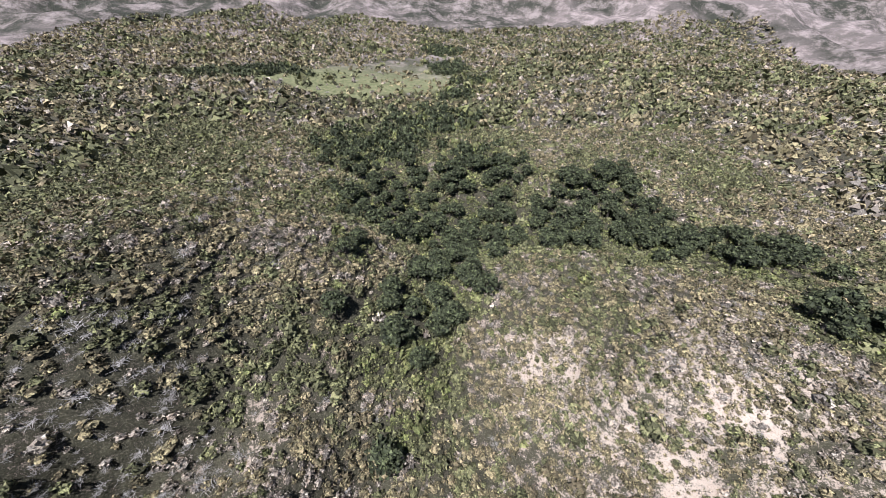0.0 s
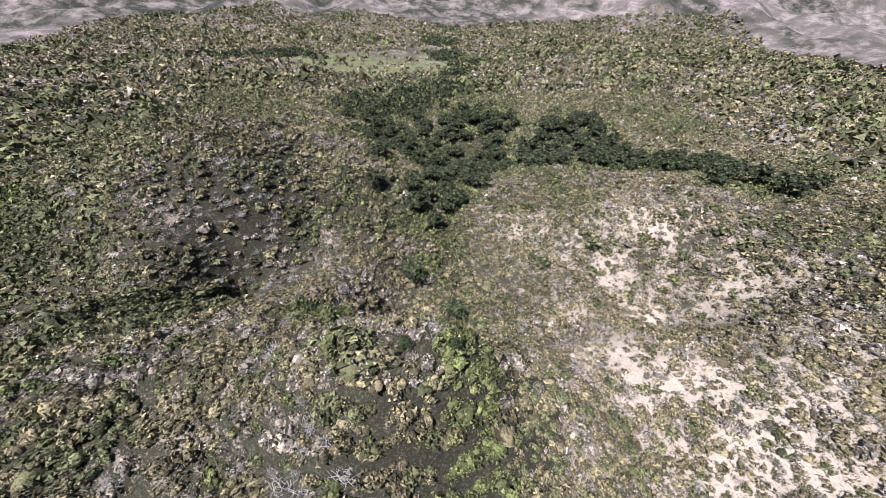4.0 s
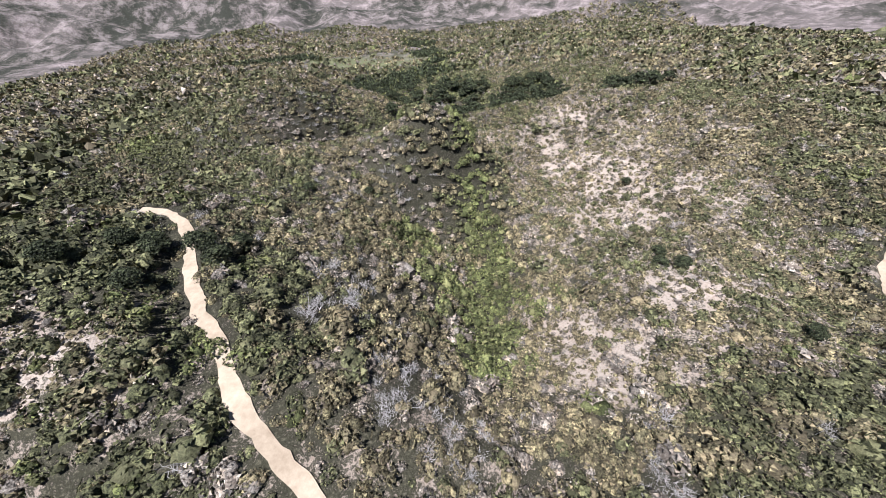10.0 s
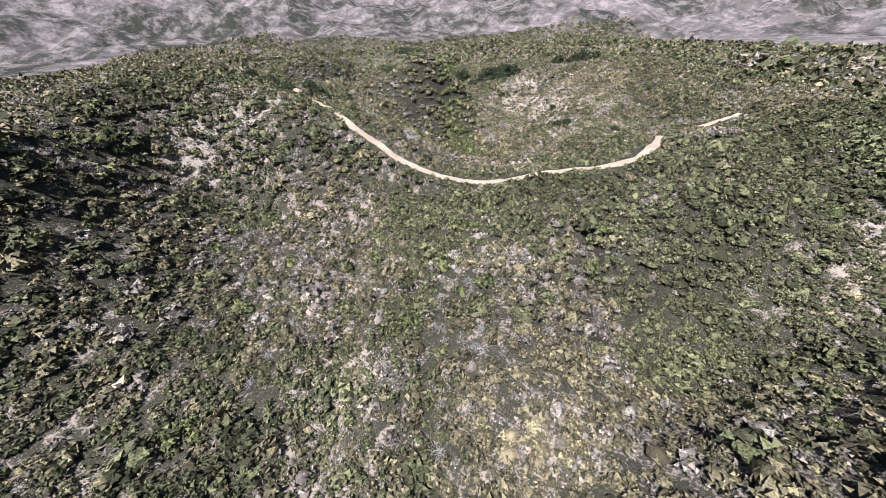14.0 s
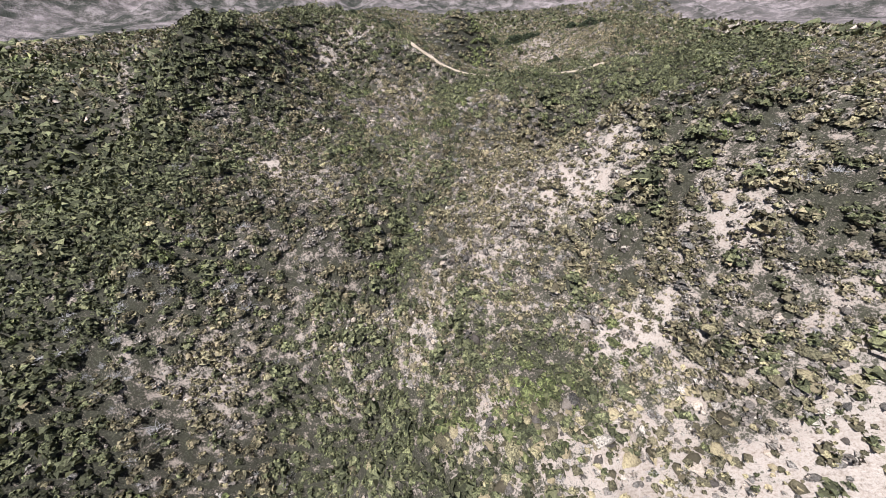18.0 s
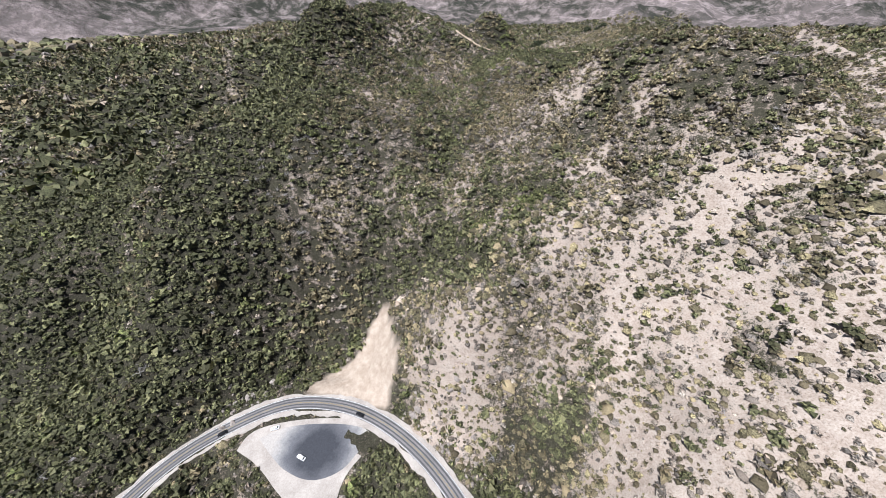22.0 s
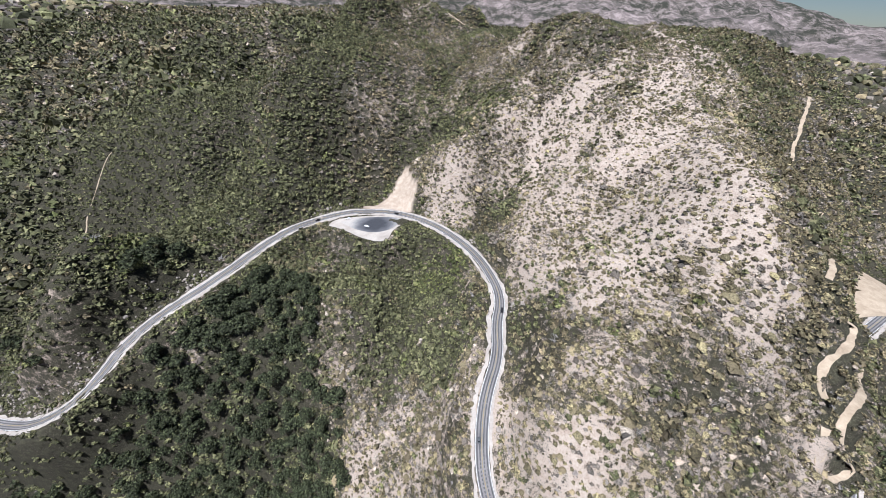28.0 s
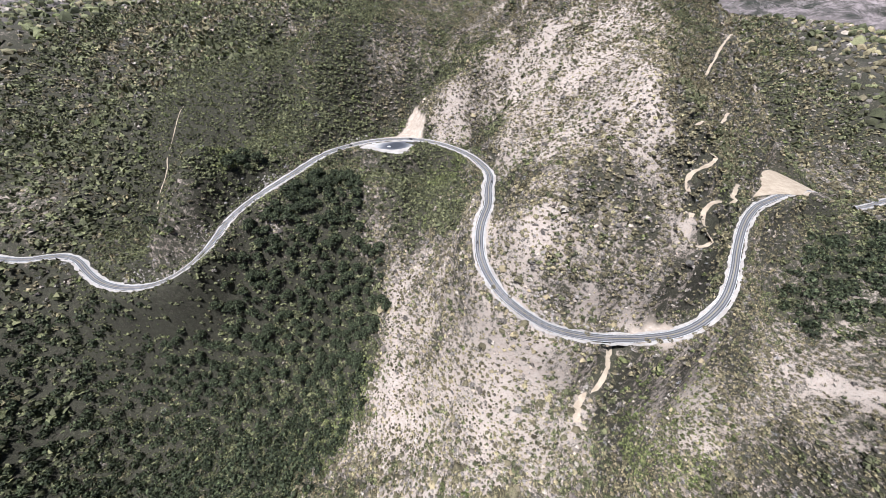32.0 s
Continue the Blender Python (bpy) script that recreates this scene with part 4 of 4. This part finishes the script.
def oak_tree(name, radius, tall, material, clumps, label, leaves=22, leaf=0.36):
    """A spreading evergreen tree: trunk, limbs and a crown of leafy clumps."""
    tree = new(name)
    bm = bmesh.new()
    tube(bm, (0, 0, -0.8), (0.1, 0.05, tall * 0.38), 0.34, 0.24, 8)
    ends = []
    for k in range(4):
        a = k * 1.57 + rng.random() * 0.8
        e = (math.cos(a) * radius * 0.6, math.sin(a) * radius * 0.6, tall * rng.uniform(0.52, 0.75))
        ends.append(((0.1, 0.05, tall * rng.uniform(0.22, 0.37)), e))
    part("trunk", bm, BARK, tree, "dark furrowed trunk")
    for start, e in ends:
        bm = bmesh.new()
        tube(bm, start, e, 0.18, 0.06)
        part("limb", bm, BARK, tree)
    vs, fs, first = [], [], 0
    for k in range(clumps):
        a, q = rng.random() * 6.283, math.sqrt(rng.random())
        c = np.array((math.cos(a) * q * radius * 0.78, math.sin(a) * q * radius * 0.78, tall * (0.42 + 0.44 * (1 - q * q) * rng.uniform(0.6, 1.0))))
        v, f = spray(leaves, leaf, 0.85)
        vs.append(v * radius * rng.uniform(0.30, 0.46) + c)
        fs.append(f + first)
        first += len(v)
    crown = mesh_object("crown", np.concatenate(vs), np.concatenate(fs), material)
    crown.parent = tree
    tagged(crown, "ragged crown of small dark leaves")
    return tagged(tree, label, "tree")


def place(tree, x, y, scale, turn):
    z = float(height([x], [y])[0])
    return copy_scaled(tree, Matrix.LocRotScale((x, y, z - 0.1), Euler((0, 0, turn)), (scale, scale, scale)))


def copy_scaled(ob, m):
    c = copy_thing(ob, m)
    c.matrix_basis = m
    return c


def plant_woods():
    oaks = [oak_tree("oak_tree", 3.0, 5.6, OAK, 26, "dark green evergreen oak in the wooded hollow") for _ in range(4)]
    for k, o in enumerate(oaks):
        tagged(o, group="oaks of the hollow")
        o.matrix_basis = Matrix.LocRotScale((-20 + 15 * k, 250 + 6 * k, float(height([-20 + 15 * k], [250 + 6 * k])[0]) - 0.1), None, (1.8, 1.8, 1.8))
    big = [oak_tree("canyon_oak", 3.4, 6.4, OAK, 26, "large dark oak in the shaded canyon") for _ in range(3)]
    for k, o in enumerate(big):
        tagged(o, group="oaks of the canyon")
        x, y = -195 + 16 * k, -690
        o.matrix_basis = Matrix.LocRotScale((x, y, float(height([x], [y])[0]) - 0.1), None, (1.5, 1.5, 1.5))
    hollow = jittered(-240, 330, 0, 620, 10.5)
    w = wood_cover(hollow[:, 0], hollow[:, 1])
    hollow = hollow[(w > 0.35 + 0.4 * rng.random(len(w))) & (rng.random(len(w)) < 0.86)]
    canyon = jittered(-340, -60, -850, -560, 8.0)
    w = wood_cover(canyon[:, 0], canyon[:, 1])
    canyon = canyon[(w > 0.12 + 0.30 * rng.random(len(w))) & (way_distance(canyon[:, 0], canyon[:, 1]) > 13)]
    hollow, canyon = hollow[np.argsort(hollow[:, 1])], canyon[np.argsort(-canyon[:, 1])]
    for p in hollow[:230]:
        place(oaks[rng.integers(4)], *p, rng.uniform(1.4, 2.5), rng.random() * 6.283)
    for p in canyon[:296]:
        place(big[rng.integers(3)], *p, rng.uniform(1.2, 2.0), rng.random() * 6.283)
    rest = [hollow[230:], canyon[296:]]
    for box in ((-520, -340, -860, -640), (230, 520, -850, -560), (-430, 130, 620, 1050), (-480, -240, 400, 620)):
        q = jittered(*box, 10.0)
        w = wood_cover(q[:, 0], q[:, 1])
        rest.append(q[(w > 0.3) & (way_distance(q[:, 0], q[:, 1]) > 6)])
    rest = np.concatenate(rest)
    q = rng.uniform(2.6, 4.6, len(rest)) * np.where(rest[:, 1] < -300, 1.5, 1.7)
    scatter("distant_oak_wood", rest, q, q * 1.35, lambda: spray(90, 0.22, 1.0, 0.45), OAK, "far dark oak wood filling the canyon", "trees")
    scrub_oaks = [tagged(oak_tree("scrub_oak", 3.0, 5.0, OAK, 34, "dark scrub oak standing alone by the dirt track", 70, 0.19), group="scrub oaks by the track") for _ in range(2)]
    fresh = {o.name for o in scrub_oaks}
    for x, y, k in ((-89, -148, 1.3), (-91, -145, 1.2), (-78, -147, 1.5), (-73, -150, 1.2), (-85, -162, 1.1), (-96, -147, 1.2), (-101, -158, 1.2), (62, -139, 1), (67, -142, 0.97),
                    (-73, -139, 0.99), (66, -132, 0.83), (78, -175, 0.88), (-12, -50, 0.56), (-2, -48, 0.56), (6, -73, 0.6), (88, -70, 0.87), (-46, -77, 0.84), (-69, -88, 0.83)):
        scrub = scrub_oaks[rng.integers(2)]
        m = Matrix.LocRotScale((x, y, float(height([x], [y])[0]) - 0.1), Euler((0, 0, rng.random() * 6.283)), (k, k, k))
        if scrub.name in fresh:
            fresh.remove(scrub.name)
            scrub.matrix_basis = m
        else:
            copy_scaled(scrub, m)
    for x, y in ((-173, -499), (-191, -522), (-182, -504), (-186, -577), (-210, -610), (-221, -615), (-197, -615), (-181, -621), (-238, -622), (-189, -594), (-185, -538), (-203, -596), (-186, -522)):
        if way_distance(np.array([x]), np.array([y]))[0] > 5.5:
            tagged(place(big[rng.integers(3)], x, y, rng.uniform(1.2, 1.9), rng.random() * 6.283), "big dark oak beside the paved road", group="oaks by the road")


plant_woods()


def round_bush(name, material, label):
    v, f = spray(150, 0.17, 0.9, 0.7)
    return tagged(mesh_object(name, v, f, material), label, "bush")


def plant_bushes():
    dark = round_bush("round_bush", CEANOTHUS, "round dark green bush on the bare slope")
    olive = round_bush("olive_bush", CHAMISE, "round olive-green bush beside the road")
    yellow = round_bush("yellow_bush", WILLOW, "yellow-green leafy bush on the track bank")
    sets = ((dark, ((26, -475, 3.4), (34, -523, 2.7), (37, -498, 2.2), (78, -548, 2.2), (91, -538, 1.8), (89, -565, 1.9), (112, -566, 1.6), (102, -597, 1.5), (91, -596, 1.6), (115, -584, 1.6),
                    (71, -579, 1.4), (58, -595, 1.5), (52, -588, 1.2), (60, -622, 1.9), (5, -488, 3), (70, -560, 1.3), (86, -557, 1.2), (48, -571, 1.4), (78, -588, 1.1), (76, -532, 1.4), (96, -558, 1.1))),
            (olive, ((33, -707, 3.8), (38, -716, 3.6), (-5, -720, 2.5), (-17, -716, 2.2), (5, -780, 3.3), (15, -796, 3.1), (83, -783, 3.3), (113, -732, 3.1), (123, -730, 2.7), (159, -719, 3.4), (52, -736, 2.4), (54, -721, 2.2),
                     (-27, -619, 2.4), (147, -724, 2.6), (103, -733, 2.5))),
            (yellow, ((-57, -179, 2.9), (-62, -177, 2.4), (-67, -174, 1.9), (-53, -178, 2.2), (-47, -17, 3.1))))
    for proto, where in sets:
        tagged(proto, group=proto["category"] + "es like " + proto.name.replace("_", " "))
        for k, (x, y, r) in enumerate(where):
            m = Matrix.LocRotScale((x, y, float(height([x], [y])[0]) - 0.05), Euler((0, 0, rng.random() * 6)), (r, r * rng.uniform(0.85, 1.1), r * rng.uniform(0.7, 0.95)))
            if k == 0:
                proto.matrix_basis = m
            else:
                copy_scaled(proto, m)


plant_bushes()


# ---- rocks ----
def boulder(name, label):
    bm = bmesh.new()
    bmesh.ops.create_icosphere(bm, subdivisions=3, radius=1.0)
    off = Vector((rng.random() * 50, rng.random() * 50, 0))
    for v in bm.verts:
        k = noise.noise(v.co * 1.1 + off) * 0.45 + noise.noise(v.co * 3.1 + off) * 0.16
        v.co *= 1 + k
        v.co.z *= 0.7
    me = bpy.data.meshes.new(name)
    bm.to_mesh(me)
    bm.free()
    me.materials.append(ROCK)
    return tagged(new(name, me), label, "rock", "outcrops")


def lay_rocks():
    protos = [boulder("pale_boulder", "pale weathered boulder bedded in the slope") for _ in range(3)]
    spots_xy = [(113, -269), (116, -275), (72, -296), (133, -255), (180, -204), (88, -292), (-50, -488), (-42, -481), (-45, -483), (-161, -493), (-165, -496), (-284, -473), (-37, -488), (100, -281), (147, -238),
                (25, -339), (35, -274), (29, -272), (-39, -484), (-53, -491), (-33, -497), (16, -479), (16, -707), (22, -701), (10, -698)]
    for k, (x, y) in enumerate(spots_xy):
        q = rng.uniform(0.9, 1.9)
        m = Matrix.LocRotScale((x, y, float(height([x], [y])[0]) + 0.1), Euler((rng.random(), rng.random(), rng.random() * 6)), (q * 1.2, q * 0.9, q))
        if k < 3:
            protos[k].matrix_basis = m
        else:
            copy_scaled(protos[k % 3], m)


lay_rocks()


def cut_rocks():
    """Broken pale rock on the uphill banks of the road."""
    c, side = highway.c, highway.side
    take = np.zeros(len(c), bool)
    for x0, x1 in ((-394, -267), (-257, -212), (-172, -140), (-74, -24), (-9, 46)):
        take |= (c[:, 0] > x0) & (c[:, 0] < x1)
    c, side = c[take], side[take]
    far = 16.0
    up = np.where(raw_height(*(c + side * far).T) > raw_height(*(c - side * far).T), 1.0, -1.0)
    k = rng.integers(0, len(c), 520)
    p = c[k] + side[k] * (up[k] * rng.uniform(7.0, 17.0, len(k)))[:, None] + rng.normal(0, 0.8, (len(k), 2))
    p = p[way_distance(*p.T) > 1.2]
    q = rng.lognormal(-0.2, 0.45, len(p))
    scatter("road_cut_rocks", p, q, q * rng.uniform(0.8, 1.7, len(q)), lambda: bush(1, 0, 0.3, 6), ROCK, "pale broken rock on the banks cut for the road", "rocks")


cut_rocks()


# ---- cars ----
GLASS = plain("dark_car_glass", (0.02, 0.022, 0.025), (0.03, 0.032, 0.035), 2.0, 0.08)
RUBBER = plain("tyre_rubber", (0.015, 0.015, 0.015), (0.03, 0.03, 0.03), 8.0)
ALLOY = plain("alloy_rim", (0.35, 0.35, 0.36), (0.5, 0.5, 0.5), 6.0, 0.35)
LAMP_CLEAR = plain("clear_lamp_lens", (0.6, 0.6, 0.6), (0.75, 0.75, 0.75), 6.0, 0.15)
LAMP_RED = plain("red_lamp_lens", (0.25, 0.01, 0.01), (0.35, 0.02, 0.02), 6.0, 0.2)


def loft(sections):
    """Closed shell through cross sections: (x, half width, bottom, top)."""
    bm = bmesh.new()
    rows = []
    for x, w, lo, hi in sections:
        rows.append([bm.verts.new((x, *p)) for p in ((-w, lo), (w, lo), (w * 1.02, (lo + hi) / 2), (w * 0.93, hi), (-w * 0.93, hi), (-w * 1.02, (lo + hi) / 2))])
    for a, b in zip(rows[:-1], rows[1:]):
        for k in range(6):
            bm.faces.new((a[k], a[(k + 1) % 6], b[(k + 1) % 6], b[k]))
    bm.faces.new(rows[0])
    bm.faces.new(rows[-1])
    bmesh.ops.recalc_face_normals(bm, faces=bm.faces)
    return bm


def box(x, y, z, sx, sy, sz, bevel=0.03):
    bm = bmesh.new()
    bmesh.ops.create_cube(bm, size=1.0, matrix=Matrix.LocRotScale((x, y, z), None, (sx, sy, sz)))
    bmesh.ops.bevel(bm, geom=bm.edges[:], offset=bevel, segments=1, affect="EDGES")
    return bm


def car(name, paint, label):
    c = new(name)
    part("body", loft([(-2.25, 0.78, 0.42, 0.80), (-2.1, 0.86, 0.28, 0.98), (-1.2, 0.90, 0.24, 1.0), (0.7, 0.90, 0.24, 0.98), (1.7, 0.87, 0.26, 0.86), (2.15, 0.80, 0.32, 0.74), (2.3, 0.70, 0.42, 0.62)]), paint, c)
    part("cabin", loft([(-1.75, 0.74, 0.95, 1.02), (-1.25, 0.72, 0.95, 1.44), (0.15, 0.70, 0.95, 1.48), (0.95, 0.76, 0.95, 0.99)]), paint, c, "rounded cabin and roof")
    for n, x, tilt, w in (("windscreen", 0.60, 52, 0.62), ("rear_window", -1.56, -48, 0.58)):
        bm = box(0, 0, 0, 0.66, w * 2, 0.02, 0.008)
        bm.transform(pose(x, 0, 1.245, 0, tilt if tilt > 0 else tilt, 0))
        part(n, bm, GLASS, c, "dark glass")
    for sgn in (-1, 1):
        part("side_window", box(-0.45, sgn * 0.735, 1.2, 1.5, 0.03, 0.3, 0.01), GLASS, c, "dark glass")
        part("headlight", box(2.17, sgn * 0.56, 0.66, 0.16, 0.28, 0.12), LAMP_CLEAR, c, "clear lens")
        part("tail_light", box(-2.18, sgn * 0.62, 0.78, 0.12, 0.24, 0.14), LAMP_RED, c, "red lens")
        part("mirror", box(0.62, sgn * 0.98, 1.0, 0.16, 0.16, 0.12), paint, c)
        for x in (-1.35, 1.4):
            bm = bmesh.new()
            bmesh.ops.create_cone(bm, cap_ends=True, segments=20, radius1=0.33, radius2=0.33, depth=0.22, matrix=pose(x, sgn * 0.82, 0.33, 90, 0, 0))
            wheel = part("wheel", bm, RUBBER, c, "black tyre")
            bm = bmesh.new()
            bmesh.ops.create_cone(bm, cap_ends=True, segments=16, radius1=0.20, radius2=0.20, depth=0.02, matrix=pose(x, sgn * 0.935, 0.33, 90, 0, 0))
            part("rim", bm, ALLOY, wheel, "grey alloy rim")
    return tagged(c, label, "car", "cars on the mountain road")


def park_cars():
    white, dark, red, grey = (plain(n, a, b, 0.8, 0.3) for n, a, b in (("white_car_paint", (0.70, 0.70, 0.69), (0.80, 0.80, 0.79)), ("black_car_paint", (0.012, 0.012, 0.014), (0.022, 0.022, 0.025)),
                                                                  ("red_car_paint", (0.30, 0.02, 0.02), (0.36, 0.03, 0.03)), ("grey_car_paint", (0.10, 0.105, 0.11), (0.14, 0.145, 0.15))))
    for x, y, side, turn in ((-164, -498, 1, None), (-92, -485, 1, None), (-8, -604, -1, None), (-26, -678, 1, None), (453, -488, 1, None), (-136, -495, 0, 200), (-116, -508, 0, 160)):
        if turn is None:
            k = int(np.argmin(np.hypot(highway.c[:, 0] - x, highway.c[:, 1] - y)))
            p = highway.c[k] + highway.side[k] * 1.75 * side
            a = math.degrees(math.atan2(-highway.side[k][0], highway.side[k][1])) + (180 if side < 0 else 0)
            slope = math.degrees(math.atan2(highway.z[min(k + 1, len(highway.z) - 1)] - highway.z[k - 1], 3.0)) * (-1 if side > 0 else 1)
            c = car("car", dark if x != -26 else grey, "dark car driving on the winding paved road")
            c.matrix_basis = pose(p[0], p[1], highway.z[k] + 0.07, 0, slope, a)
        else:
            c = car("parked_car", white, "white car parked on the gravel turnout")
            c.matrix_basis = pose(x, y, float(np.polyval(YARDS[0][1], x)) + 0.06, 0, 0, turn)


park_cars()
